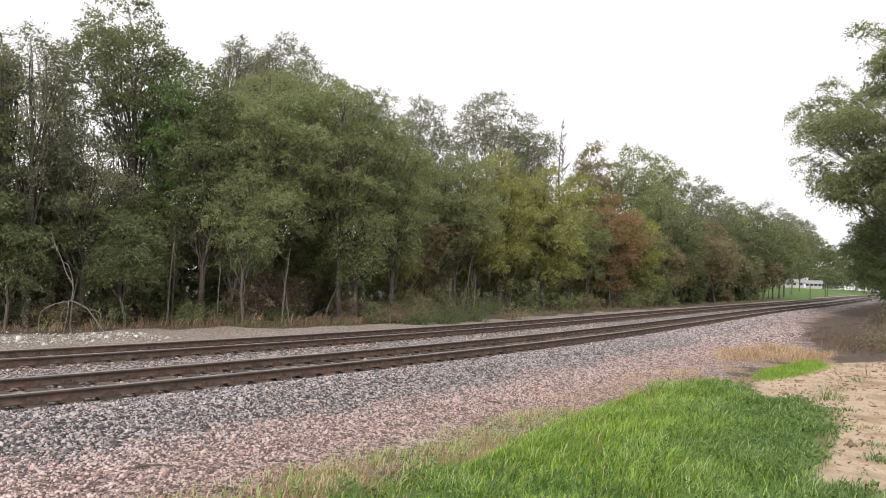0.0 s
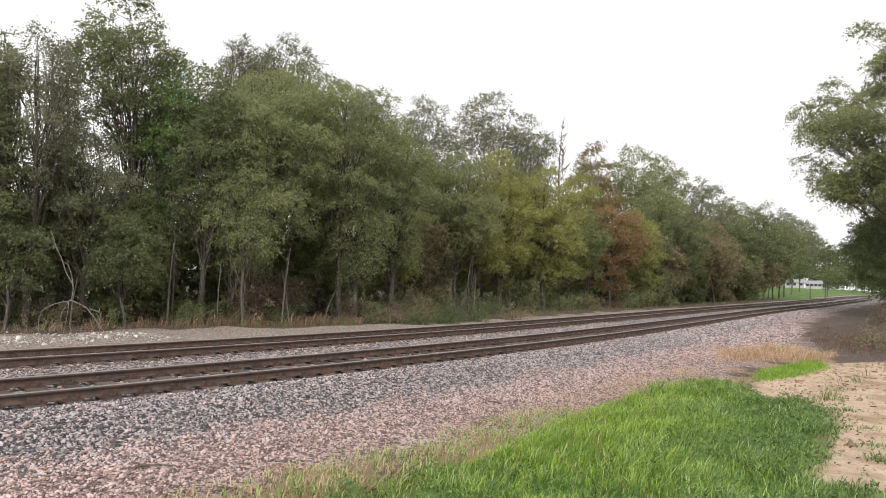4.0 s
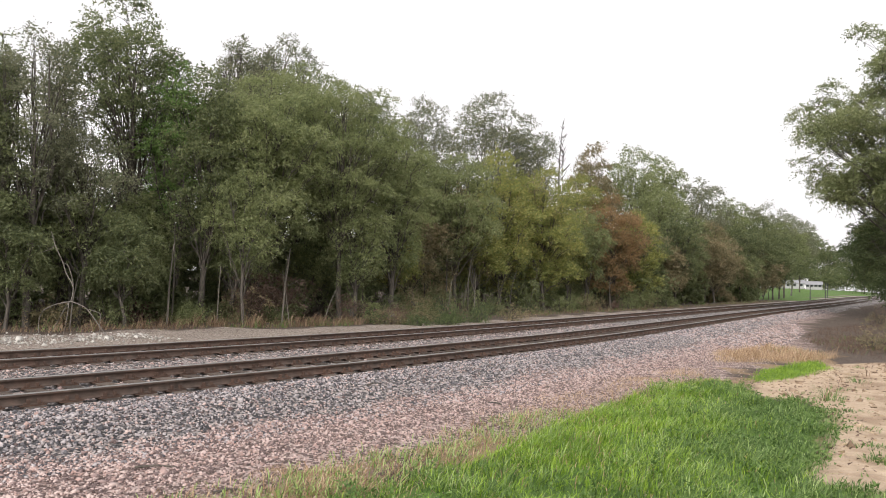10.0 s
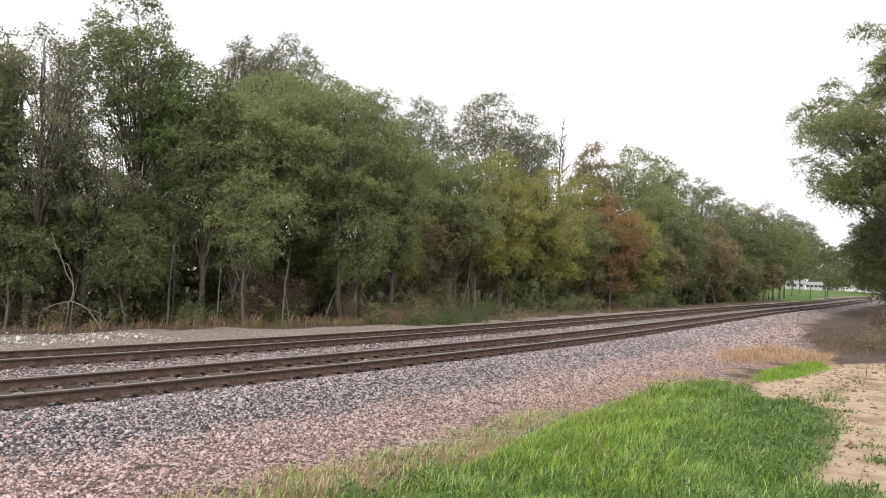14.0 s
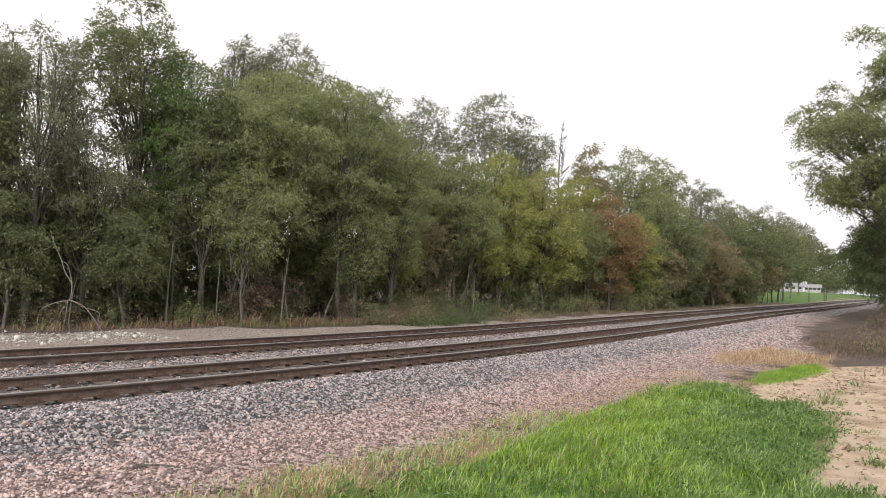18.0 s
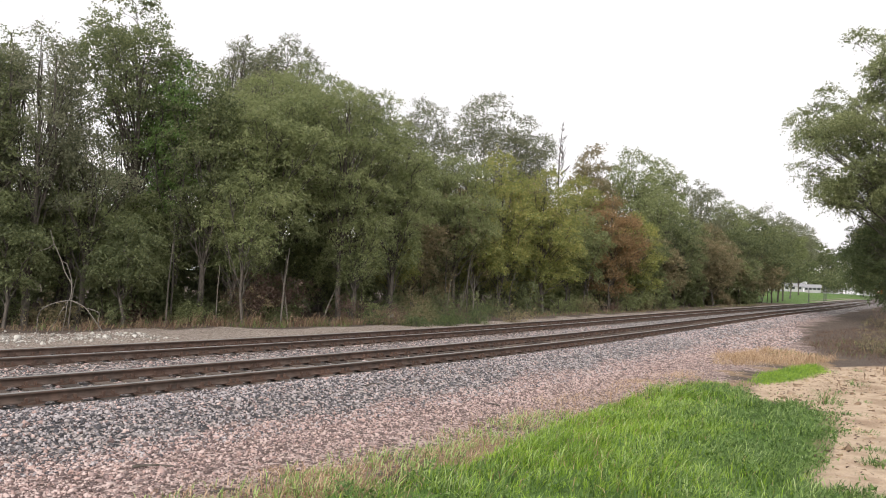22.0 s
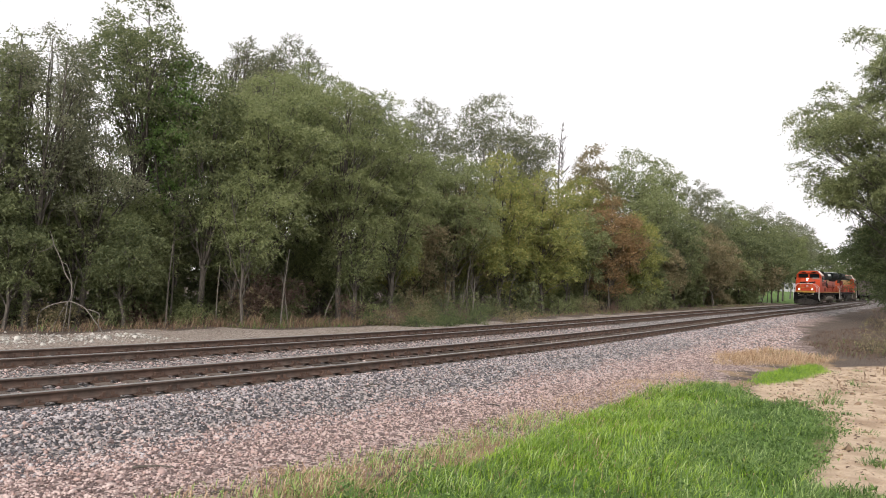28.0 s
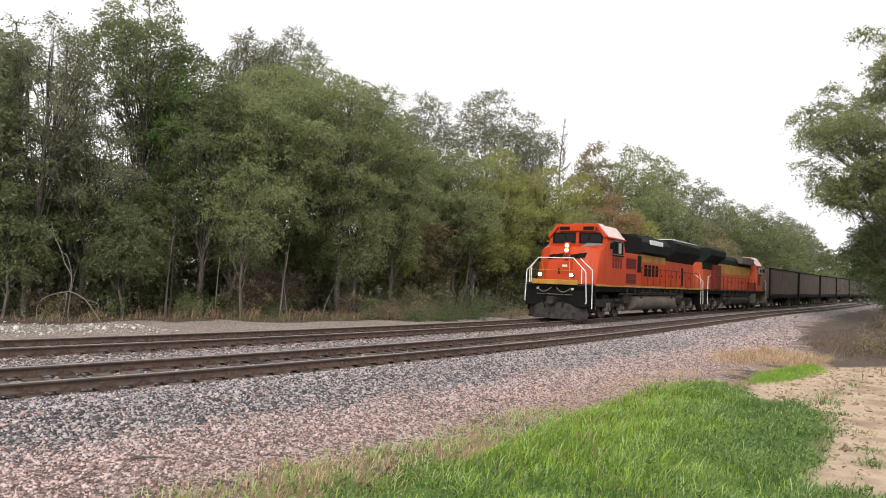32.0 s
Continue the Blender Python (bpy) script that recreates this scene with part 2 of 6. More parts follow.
class Tubes:
    """Collects tapered, bent tubes for one mesh."""

    def __init__(self, sides=6):
        self.v, self.f, self.n, self.k = [], [], 0, sides

    def add(self, pts, radii):
        pts = np.asarray(pts, float)
        d = np.gradient(pts, axis=0)
        d /= np.linalg.norm(d, axis=1)[:, None] + 1e-9
        ref = np.where(abs(d[:, 2:3]) > 0.9, (1.0, 0, 0), (0, 0, 1.0))
        u = np.cross(d, ref)
        u /= np.linalg.norm(u, axis=1)[:, None]
        w = np.cross(d, u)
        a = np.arange(self.k) * 2 * np.pi / self.k
        ring = pts[:, None] + np.asarray(radii)[:, None, None] * (np.cos(a)[None, :, None] * u[:, None] + np.sin(a)[None, :, None] * w[:, None])
        self.v.append(ring.reshape(-1, 3))
        m, k = len(pts), self.k
        i, j = np.meshgrid(np.arange(m - 1), np.arange(k), indexing="ij")
        q = np.stack([i * k + j, i * k + (j + 1) % k, (i + 1) * k + (j + 1) % k, (i + 1) * k + j], -1).reshape(-1, 4)
        self.f.append(q + self.n)
        self.n += m * k

    def mesh(self, name, material, parent=None):
        return from_arrays(name, np.concatenate(self.v), np.concatenate(self.f), material, parent)


def unit(a):
    return a / (np.linalg.norm(a, axis=-1, keepdims=True) + 1e-9)


def leaves(name, at, way, length, width, material, parent, rng):
    """One mesh of many pointed leaves: each a pointed sliver from `at` along `way`."""
    n = len(at)
    way = unit(way)
    side = unit(np.cross(way, rng.normal(size=(n, 3))))
    nrm = np.cross(way, side)
    L = (np.asarray(length) * rng.uniform(0.7, 1.3, n))[:, None]
    W = (np.asarray(width) * rng.uniform(0.7, 1.3, n))[:, None]
    v = np.stack([at - side * W / 2, at + side * W / 2, at + way * L + nrm * W * 0.2], 1)
    return from_arrays(name, v.reshape(-1, 3), np.arange(3 * n).reshape(-1, 3), material, parent)


def blades(name, x, y, z, height, width, material, rng, lean=0.5, wind=(0.35, 0.1)):
    """One mesh of bent, tapering blades of grass rooted at x, y, z."""
    n = len(x)
    a = rng.uniform(0, 2 * np.pi, n)
    face = np.stack([np.cos(a), np.sin(a), np.zeros(n)], -1)
    bend = unit(np.stack([rng.normal(size=n) + wind[0] * 2, rng.normal(size=n) + wind[1] * 2, np.zeros(n)], -1)) * (lean * rng.uniform(0.2, 1.0, n))[:, None]
    h = (height * rng.uniform(0.55, 1.25, n))[:, None]
    w = (width * rng.uniform(0.7, 1.3, n))[:, None] / 2
    root = np.stack([x, y, z - 0.02], -1)
    up = np.array([0, 0, 1.0])
    mid = root + up * h * 0.6 + bend * h * 0.25
    tip = root + up * h * (1 - 0.25 * np.linalg.norm(bend, axis=1)[:, None]) + bend * h * 0.85
    v = np.stack([root - face * w, root + face * w, mid + face * w * 0.8, mid - face * w * 0.8, tip + face * w * 0.12, tip - face * w * 0.12], 1)
    f = (np.arange(n)[:, None, None] * 6 + np.array([[0, 1, 2, 3], [3, 2, 4, 5]])).reshape(-1, 4)
    ob = from_arrays(name, v.reshape(-1, 3), f, material)
    return ob


def arching(name, x, y, z, height, width, material, rng, out=None):
    """One mesh of long blades that rise and hang over at the tip, `out` giving the side they lean to."""
    n = len(x)
    a = rng.uniform(0, 2 * np.pi, n)
    lean = np.stack([np.cos(a), np.sin(a)], -1) * 0.7 + np.array([0.5, 0.1]) + (0 if out is None else out)
    lean = unit(np.concatenate([lean, np.zeros((n, 1))], 1))
    face = np.stack([-lean[:, 1], lean[:, 0], np.zeros(n)], -1)
    h = (height * rng.uniform(0.6, 1.25, n))[:, None]
    w = (width * rng.uniform(0.7, 1.3, n))[:, None] / 2
    bow, reach = rng.uniform(0.15, 0.55, n)[:, None], rng.uniform(0.35, 0.8, n)[:, None]
    root = np.stack([x, y, z - 0.02], -1)
    rings = []
    for t, taper in ((0.0, 0.8), (0.45, 1.0), (0.78, 0.75), (1.0, 0.12)):
        c = root + np.array([0, 0, 1.0]) * h * (t - bow * t ** 3) + lean * h * reach * t * t
        rings += [c - face * w * taper, c + face * w * taper]
    f = (np.arange(n)[:, None, None] * 8 + np.array([[0, 1, 3, 2], [2, 3, 5, 4], [4, 5, 7, 6]])).reshape(-1, 4)
    return from_arrays(name, np.stack(rings, 1).reshape(-1, 3), f, material)


def clumps_in(poly, n, per, r, rng):
    """Plan points in n clumps, the outward offset of each, and the number of its clump."""
    cx, cy = scatter(n, poly, rng)
    k = rng.integers(0, n, n * per)
    d = rng.normal(size=(n * per, 2)) * r
    return cx[k] + d[:, 0], cy[k] + d[:, 1], d / r, k


def scatter(n, poly, rng):
    """n plan points inside a polygon."""
    p = np.array(poly)
    out = np.zeros((0, 2))
    while len(out) < n:
        q = rng.uniform(p.min(0), p.max(0), (n * 2, 2))
        out = np.concatenate([out, q[inside(q[:, 0], q[:, 1], poly)]])
    return out[:n, 0], out[:n, 1]


def stones(name, x, y, z, size, material, rng, flat=0.7):
    """One mesh of many angular stones."""
    tips = np.array([(1, 0, 0), (0, 1, 0), (-1, 0, 0), (0, -1, 0), (0, 0, 1), (0, 0, -1)], float)
    tri = np.array([(0, 1, 4), (1, 2, 4), (2, 3, 4), (3, 0, 4), (1, 0, 5), (2, 1, 5), (3, 2, 5), (0, 3, 5)])
    n = len(x)
    q = unit(rng.normal(size=(n, 4)))
    a, b, c, d = q.T
    R = np.stack([1 - 2 * (c * c + d * d), 2 * (b * c - a * d), 2 * (b * d + a * c), 2 * (b * c + a * d), 1 - 2 * (b * b + d * d), 2 * (c * d - a * b),
                  2 * (b * d - a * c), 2 * (c * d + a * b), 1 - 2 * (b * b + c * c)], -1).reshape(n, 3, 3)
    s = (size * np.exp(rng.normal(size=n) * 0.3))[:, None, None] / 2
    shape = (tips[None] + rng.uniform(-0.38, 0.38, (n, 6, 3))) * rng.uniform(0.75, 1.35, (n, 6, 1)) * rng.uniform(0.6, 1.3, (n, 1, 3))
    v = np.einsum("nij,nkj->nki", R, shape) * s
    v[..., 2] *= flat
    v += np.stack([x, y, z], -1)[:, None]
    f = (np.arange(n)[:, None, None] * 6 + tri).reshape(-1, 3)
    return from_arrays(name, v.reshape(-1, 3), f, material)


# ---- ground ----
GRASS_PATCH = [(-1.31, 5.92), (-0.46, 7.21), (0.49, 8.17), (1.46, 9.97), (2.63, 11.79), (4.51, 14.16), (5.92, 15.69), (6.52, 15.34), (6.19, 13.62), (5.98, 12.88), (7.07, 12.31), (6.06, 10.58), (5.45, 9.6), (4.55, 8.15), (3.77, 7.3), (4.74, 7.32), (6.31, 7.47), (7.0, 3.0), (-1.5, 3.0)]
LIGHT_PATCH = [(6.92, 15.48), (8.16, 17.65), (11.1, 20.57), (10.44, 18.76), (8.55, 16.67)]
DRY_PATCH = [(7.38, 19.23), (9.0, 22.6), (12.6, 25.6), (12.4, 21.9), (10.67, 20.16)]
SAND_PATCH = [(3.47, 7.3), (4.85, 8.63), (5.76, 10.33), (7.08, 12.92), (6.09, 13.37), (6.92, 15.48), (8.97, 17.06), (11.08, 19.81), (13.8, 20.8), (18.0, 21.0), (20.0, 6.0), (7.74, 4.06)]


def soft_inside(x, y, poly, r):
    """Share of points near each place that lie inside the outline, for a ragged, soft edge."""
    t = np.zeros(np.shape(x))
    rng = np.random.default_rng(5)
    for _ in range(10):
        a = rng.normal(size=2) * r
        t += inside(x + a[0], y + a[1], poly)
    return t / 10


def build_ground():
    def axis(*runs):
        out = []
        for a, b, d in runs:
            out += list(np.arange(a, b, d))
        return np.array(out)
    gx = np.concatenate([-np.geomspace(2500, 32, 24), axis((-30, -18, 1.0), (-18, 24, 0.28), (24, 110, 0.8)), np.geomspace(112, 3000, 26)])
    gy = np.concatenate([-np.geomspace(2500, 22, 20), axis((-20, 3, 1.5), (3, 40, 0.28), (40, 130, 0.8)), np.geomspace(132, 4000, 28)])
    X, Y = np.meshgrid(gx, gy, indexing="ij")
    s, o = track_coords(X, Y)
    Z = ground_z(X, Y, (s, o))
    nx, ny = X.shape
    i, j = np.meshgrid(np.arange(nx - 1), np.arange(ny - 1), indexing="ij")
    q = np.stack([i * ny + j, (i + 1) * ny + j, (i + 1) * ny + j + 1, i * ny + j + 1], -1).reshape(-1, 4)

    # which soil lies where
    wob = wave(X * 1.3, Y * 1.3) * 0.35
    ballast = smooth(-2.5, -1.5, o + wob) * (1 - smooth(6.4, 7.6, o + wob))
    pink = smooth(-6.3, -4.6, o + wob * 2) * (1 - smooth(40, 80, abs(s - 12))) * (1 - smooth(7, 8, o))
    pink = np.maximum(pink, smooth(-9, -7, o + wob) * (1 - smooth(1, 5, s)) * (o < 3))
    # fading to brown soil here also paints in shade under the spreading tree
    pink = pink * (1 - smooth(22, 44, s + wob * 8) * smooth(1.2, 5.2, -o + wob * 2))
    sand = soft_inside(X, Y, SAND_PATCH, 0.25)
    edge = np.interp(s, (-15, 8, 14, 20, 28, 50, 120), (15.0, 14.6, 14.2, 12.2, 11.6, 10.8, 10.2))
    road = smooth(6.6, 7.6, o) * (1 - smooth(edge - 1.2, edge + 0.6, o + wob * 2))
    lawn = np.maximum(soft_inside(X, Y, GRASS_PATCH, 0.3) * 0.75, soft_inside(X, Y, LIGHT_PATCH, 0.2))
    lawn = np.maximum(lawn, smooth(118, 128, s) * smooth(8.2, 9.2, o) * (1 - smooth(150, 200, o)))
    lawn = np.maximum(lawn, smooth(30, 60, -o) * 0.7)
    dry = np.maximum(soft_inside(X, Y, DRY_PATCH, 0.5), 0.75 * smooth(0.55, 1.1, wave(X * 2, Y * 2) * 0.6 + smooth(-3.6, -5.0, o)) * (1 - smooth(36, 50, s)) * (1 - smooth(11.5, 14.5, X)))
    ob = from_arrays("ground", np.stack([X, Y, Z], -1).reshape(-1, 3), q, ground_material())
    me = ob.data
    me.polygons.foreach_set("use_smooth", [True] * len(me.polygons))
    for name, (r, g, b) in (("soil_a", (ballast, pink, sand)), ("soil_b", (road, lawn, dry))):
        at = me.attributes.new(name, "FLOAT_COLOR", "POINT")
        at.data.foreach_set("color", np.stack([r, g, b, np.ones_like(r)], -1).astype(np.float32).ravel())
    tagged(ob, "gravel, sandy soil and grassy ground beside the tracks", "ground", kind="structure")


def ground_material():
    m = bpy.data.materials.new("ground_soils")
    m.use_nodes = True
    n, l = m.node_tree.nodes, m.node_tree.links
    b = n["Principled BSDF"]
    co = n.new("ShaderNodeTexCoord").outputs["Object"]

    def noise_tex(scale, detail=5):
        t = n.new("ShaderNodeTexNoise")
        t.inputs["Scale"].default_value, t.inputs["Detail"].default_value = scale, detail
        l.new(co, t.inputs["Vector"])
        return t.outputs["Fac"]

    def ramp(fac, *stops):
        r = n.new("ShaderNodeValToRGB")
        e = r.color_ramp.elements
        while len(e) < len(stops):
            e.new(0.5)
        for k, c in enumerate(stops):
            e[k].position, e[k].color = 0.28 + 0.44 * k / (len(stops) - 1), (*c, 1)
        l.new(fac, r.inputs[0])
        return r.outputs[0]

    vor = n.new("ShaderNodeTexVoronoi")
    vor.inputs["Scale"].default_value = 22.0
    l.new(co, vor.inputs["Vector"])
    sep = n.new("ShaderNodeSeparateColor")
    l.new(vor.outputs["Color"], sep.inputs[0])
    cell = sep.outputs[0]
    fine, mid, big = noise_tex(40), noise_tex(6), noise_tex(0.7)
    sand_mix = n.new("ShaderNodeMixRGB")
    crust = n.new("ShaderNodeMapRange")
    crust.inputs[1].default_value, crust.inputs[2].default_value = 0.50, 0.64
    l.new(noise_tex(1.1, 10), crust.inputs[0])
    l.new(crust.outputs[0], sand_mix.inputs[0])
    l.new(ramp(mid, (0.49, 0.370, 0.26), (0.57, 0.435, 0.31), (0.64, 0.500, 0.37)), sand_mix.inputs[1])
    l.new(ramp(fine, (0.30, 0.205, 0.135), (0.39, 0.275, 0.185), (0.46, 0.34, 0.235)), sand_mix.inputs[2])
    sand_mix = sand_mix.outputs[0]
    soil = ramp(fine, (0.05, 0.035, 0.026), (0.105, 0.076, 0.058), (0.17, 0.125, 0.098))
    kinds = [
        ("soil_b", 0, ramp(cell, (0.19, 0.145, 0.118), (0.28, 0.222, 0.186), (0.36, 0.295, 0.25), (0.44, 0.385, 0.34))),
        ("soil_a", 1, ramp(cell, (0.12, 0.082, 0.072), (0.24, 0.165, 0.146), (0.37, 0.26, 0.232), (0.50, 0.395, 0.365))),
        ("soil_b", 2, ramp(fine, (0.20, 0.13, 0.075), (0.32, 0.22, 0.13), (0.42, 0.31, 0.20))),
        ("soil_a", 0, ramp(cell, (0.05, 0.048, 0.05), (0.13, 0.12, 0.12), (0.25, 0.22, 0.215), (0.42, 0.37, 0.35))),
        ("soil_a", 2, sand_mix),
        ("soil_b", 1, ramp(mid, (0.06, 0.11, 0.02), (0.10, 0.19, 0.03), (0.15, 0.24, 0.05))),
    ]
    attrs = {}
    for name in ("soil_a", "soil_b"):
        a = n.new("ShaderNodeAttribute")
        a.attribute_name = name
        s = n.new("ShaderNodeSeparateColor")
        l.new(a.outputs["Color"], s.inputs[0])
        attrs[name] = s.outputs
    col = soil
    for name, k, c in kinds:
        # the borders break up with the noise
        e = n.new("ShaderNodeMath")
        e.operation = "MULTIPLY_ADD"
        e.inputs[1].default_value = 0.7
        l.new(mid, e.inputs[0])
        e.inputs[2].default_value = -0.35
        ad = n.new("ShaderNodeMath")
        ad.operation = "ADD"
        l.new(e.outputs[0], ad.inputs[0])
        l.new(attrs[name][k], ad.inputs[1])
        mr = n.new("ShaderNodeMapRange")
        mr.inputs[1].default_value, mr.inputs[2].default_value = 0.32, 0.68
        l.new(ad.outputs[0], mr.inputs[0])
        mx = n.new("ShaderNodeMixRGB")
        l.new(mr.outputs[0], mx.inputs[0])
        l.new(col, mx.inputs[1])
        l.new(c, mx.inputs[2])
        col = mx.outputs[0]
    tone = n.new("ShaderNodeMixRGB")
    tone.blend_type = "MULTIPLY"
    tone.inputs[0].default_value = 0.45
    l.new(col, tone.inputs[1])
    l.new(ramp(big, (0.62, 0.60, 0.58), (1.0, 1.0, 1.0)), tone.inputs[2])
    l.new(tone.outputs[0], b.inputs["Base Color"])
    b.inputs["Roughness"].default_value = 0.95
    bp = n.new("ShaderNodeBump")
    bp.inputs["Strength"].default_value, bp.inputs["Distance"].default_value = 0.9, 0.03
    add = n.new("ShaderNodeMath")
    add.operation = "ADD"
    l.new(vor.outputs["Distance"], add.inputs[0])
    l.new(fine, add.inputs[1])
    l.new(add.outputs[0], bp.inputs["Height"])
    l.new(bp.outputs[0], b.inputs["Normal"])
    return m


# ---- tracks ----


def sweep_rail(name, o, material, profile, s0, s1, parent):
    s = np.concatenate([np.arange(s0, 40, 0.5), np.arange(40, s1, 2.0)])
    x, y, a = on_track(s, o)
    across = np.stack([-np.cos(a), np.sin(a), 0 * a], -1)
    prof = np.array(profile)
    ring = np.stack([x, y, rise(s)], -1)[:, None] + prof[None, :, :1] * across[:, None] + prof[None, :, 1:] * np.array([0, 0, 1.0])
    m, k = len(s), len(prof)
    i, j = np.meshgrid(np.arange(m - 1), np.arange(k), indexing="ij")
    q = np.stack([i * k + j, i * k + (j + 1) % k, (i + 1) * k + (j + 1) % k, (i + 1) * k + j], -1).reshape(-1, 4)
    return from_arrays(name, ring.reshape(-1, 3), q, material, parent)


RAIL_SHAPE = [(0.037, -0.012), (0.037, -0.036), (0.012, -0.048), (0.010, -0.115), (0.020, -0.126), (0.076, -0.136), (0.076, -0.148),
              (-0.076, -0.148), (-0.076, -0.136), (-0.020, -0.126), (-0.010, -0.115), (-0.012, -0.048), (-0.037, -0.036), (-0.037, -0.012)]
HEAD_SHAPE = [(0.0365, -0.0125), (0.033, -0.003), (0.018, 0.0), (-0.018, 0.0), (-0.033, -0.003), (-0.0365, -0.0125)]


def build_track(mid, group_label, rng):
    track = tagged(new("railway_track"), group_label, "railway track")
    for side in (-1, 1):
        o = mid + side * GAUGE / 2
        r = sweep_rail("rail", o, STEEL_SIDE, [(p, RAIL_Z + q) for p, q in RAIL_SHAPE], -40, 640, track)
        h = sweep_rail("rail_head", o, STEEL_TOP, [(p, RAIL_Z + q) for p, q in HEAD_SHAPE], -40, 640, r)
        h["label"] = "polished running surface"
    tie_me = boxed(-1.3, 1.3, -0.115, 0.115, -0.17, 0.0)
    first = part("tie", tie_me, TIE, track)
    bm = boxed(-0.1, 0.1, -0.16, 0.16, 0.0, 0.02)
    for sx in (-0.075, 0.075):
        for sy in (-0.11, 0.11):
            box(bm, sx - 0.014, sx + 0.014, sy - 0.014, sy + 0.014, 0.02, 0.045)
    for sx in (-0.058, 0.058):
        for sy in (-0.075, 0.055):
            box(bm, sx - 0.026, sx + 0.026, sy - 0.012, sy + 0.022, 0.02, 0.088)
    # plates lie across the tie's width, spike heads stand beside the rail foot
    plate_me = part("tie_plate", bm, PLATE, track)
    plate_data, tie_data = plate_me.data, first.data
    bpy.data.objects.remove(plate_me)
    bpy.data.objects.remove(first)
    top = RAIL_Z - 0.148 - 0.02
    for k in range(250):
        s = -3 + 0.51 * k + rng.uniform(-0.03, 0.03)
        x, y, a = on_track(s, mid + rng.uniform(-0.03, 0.03))
        t = new("tie", tie_data)
        t.parent = track
        t.matrix_basis = Matrix.Translation((x, y, top + rise(s))) @ Matrix.Rotation(math.pi / 2 - a + math.pi / 2 + rng.normal() * 0.012, 4, "Z")
        if k < 150:
            for side in (-1, 1):
                px, py, pa = on_track(s, mid + side * GAUGE / 2)
                p = new("tie_plate", plate_data)
                p.parent = track
                p.matrix_basis = Matrix.Translation((px, py, top + rise(s))) @ Matrix.Rotation(math.pi - pa, 4, "Z")
    return track


def build_ballast(rng):
    # shoulder, cribs and the strip between the tracks
    for n, lo, hi, pw in ((48000, -2.7, -0.24, 1.7), (9000, 3.9, 6.0, 1.5), (8000, 0.08, 1.43, 1.7), (11000, 1.62, 4.0, 1.4)):
        s = 1.0 + 30 * rng.random(n) ** pw
        o = rng.uniform(lo, hi, n)
        x, y, _ = on_track(s, o)
        mid = np.minimum(abs(o - NEAR_MID), abs(o - FAR_MID))
        tie_gap = abs((s + 3) / 0.51 - np.round((s + 3) / 0.51)) * 0.51
        keep = (abs(mid - 0.755) > 0.10) & ((mid > 1.05) | (tie_gap > 0.13))
        z = ground_z(x, y) + rng.uniform(-0.012, 0.016, n) - 0.004 * (mid < 1.1)
        grey = rng.random(n) < np.where(o > -0.3, 0.30, np.where(o > -1.9, 0.80, 0.48))
        for m, sel in ((STONE, keep & ~grey), (STONE_GREY, keep & grey)):
            ob = stones("ballast_stones", x[sel], y[sel], z[sel], 0.034, m, rng, 0.8)
            tagged(ob, "loose angular grey and pink ballast stones", "ballast", kind="stuff")
    n = 46000
    s = 0.5 + 25 * rng.random(n) ** 1.85
    o = -2.1 - 3.9 * rng.random(n)
    x, y, _ = on_track(s, o)
    d = rng.random(n) > smooth(3.0, 5.8, -o) * 0.85
    x, y, o = x[d], y[d], o[d]
    size = 0.036 * rng.uniform(0.6, 1.2, len(x)) * (1 - 0.45 * smooth(3.0, 5.2, -o))
    ob = stones("gravel", x, y, ground_z(x, y) + 0.006, size, STONE, rng, 0.8)
    tagged(ob, "pinkish crushed gravel trodden into dry soil", "gravel", kind="stuff")
    # coarser stones show farther along the shoulder
    n = 15000
    s = 26 + 46 * rng.random(n) ** 1.4
    # the band narrows with distance, keeping painted tree shade dark beside it
    o = -0.3 - (4.2 - 2.4 * smooth(32, 54, s)) * rng.random(n) ** 1.2
    x, y, _ = on_track(s, o)
    z, grey = ground_z(x, y), rng.random(n) < np.where(o > -1.9, 0.6, 0.3)
    for m, sel in ((STONE, ~grey), (STONE_GREY, grey)):
        tagged(stones("ballast_stones", x[sel], y[sel], z[sel], 0.062, m, rng, 0.85), "loose ballast stones far along the shoulder", "ballast", kind="stuff")
    # the heap of pale stones on the far road
    n = 1800
    s = rng.uniform(1, 11.5, n)
    o = 12.5 - 0.14 * (s - 6) + rng.normal(size=n) * 0.85
    x, y, _ = on_track(s, o)
    ob = stones("limestone_rubble", x, y, ground_z(x, y) + 0.03, 0.045 * np.exp(rng.normal(size=n) * 0.5), WHITE_ROCK, rng, 0.7)
    tagged(ob, "pale limestone rubble strewn along the gravel road", "rocks", kind="stuff")


def big_stone(x, y, size, material, label, rng):
    ob = stones("rock", np.array([x]), np.array([y]), np.array([float(ground_z(x, y)) + size * 0.2]), np.array([size]), material, rng)
    return tagged(ob, label, "rock")


# ---- plants ----
TREES = []
SPRAY = 14


def sprays(c, rc, n, length, droop, rng, k=SPRAY):
    """Leaf roots and directions along n drooping twigs round the clump centres c."""
    which = rng.integers(0, len(c), n)
    off = unit(rng.normal(size=(n, 3))) * rng.random(n)[:, None] ** 0.5
    start = c[which] + off * rc[which][:, None] * np.array([1.1, 1.1, 0.5])
    out = unit(off * np.array([1, 1, 0.5]) + rng.normal(size=(n, 3)) * 0.45 + np.array([0, 0, 0.15]))
    return along(start, out, length, droop, rng, k)


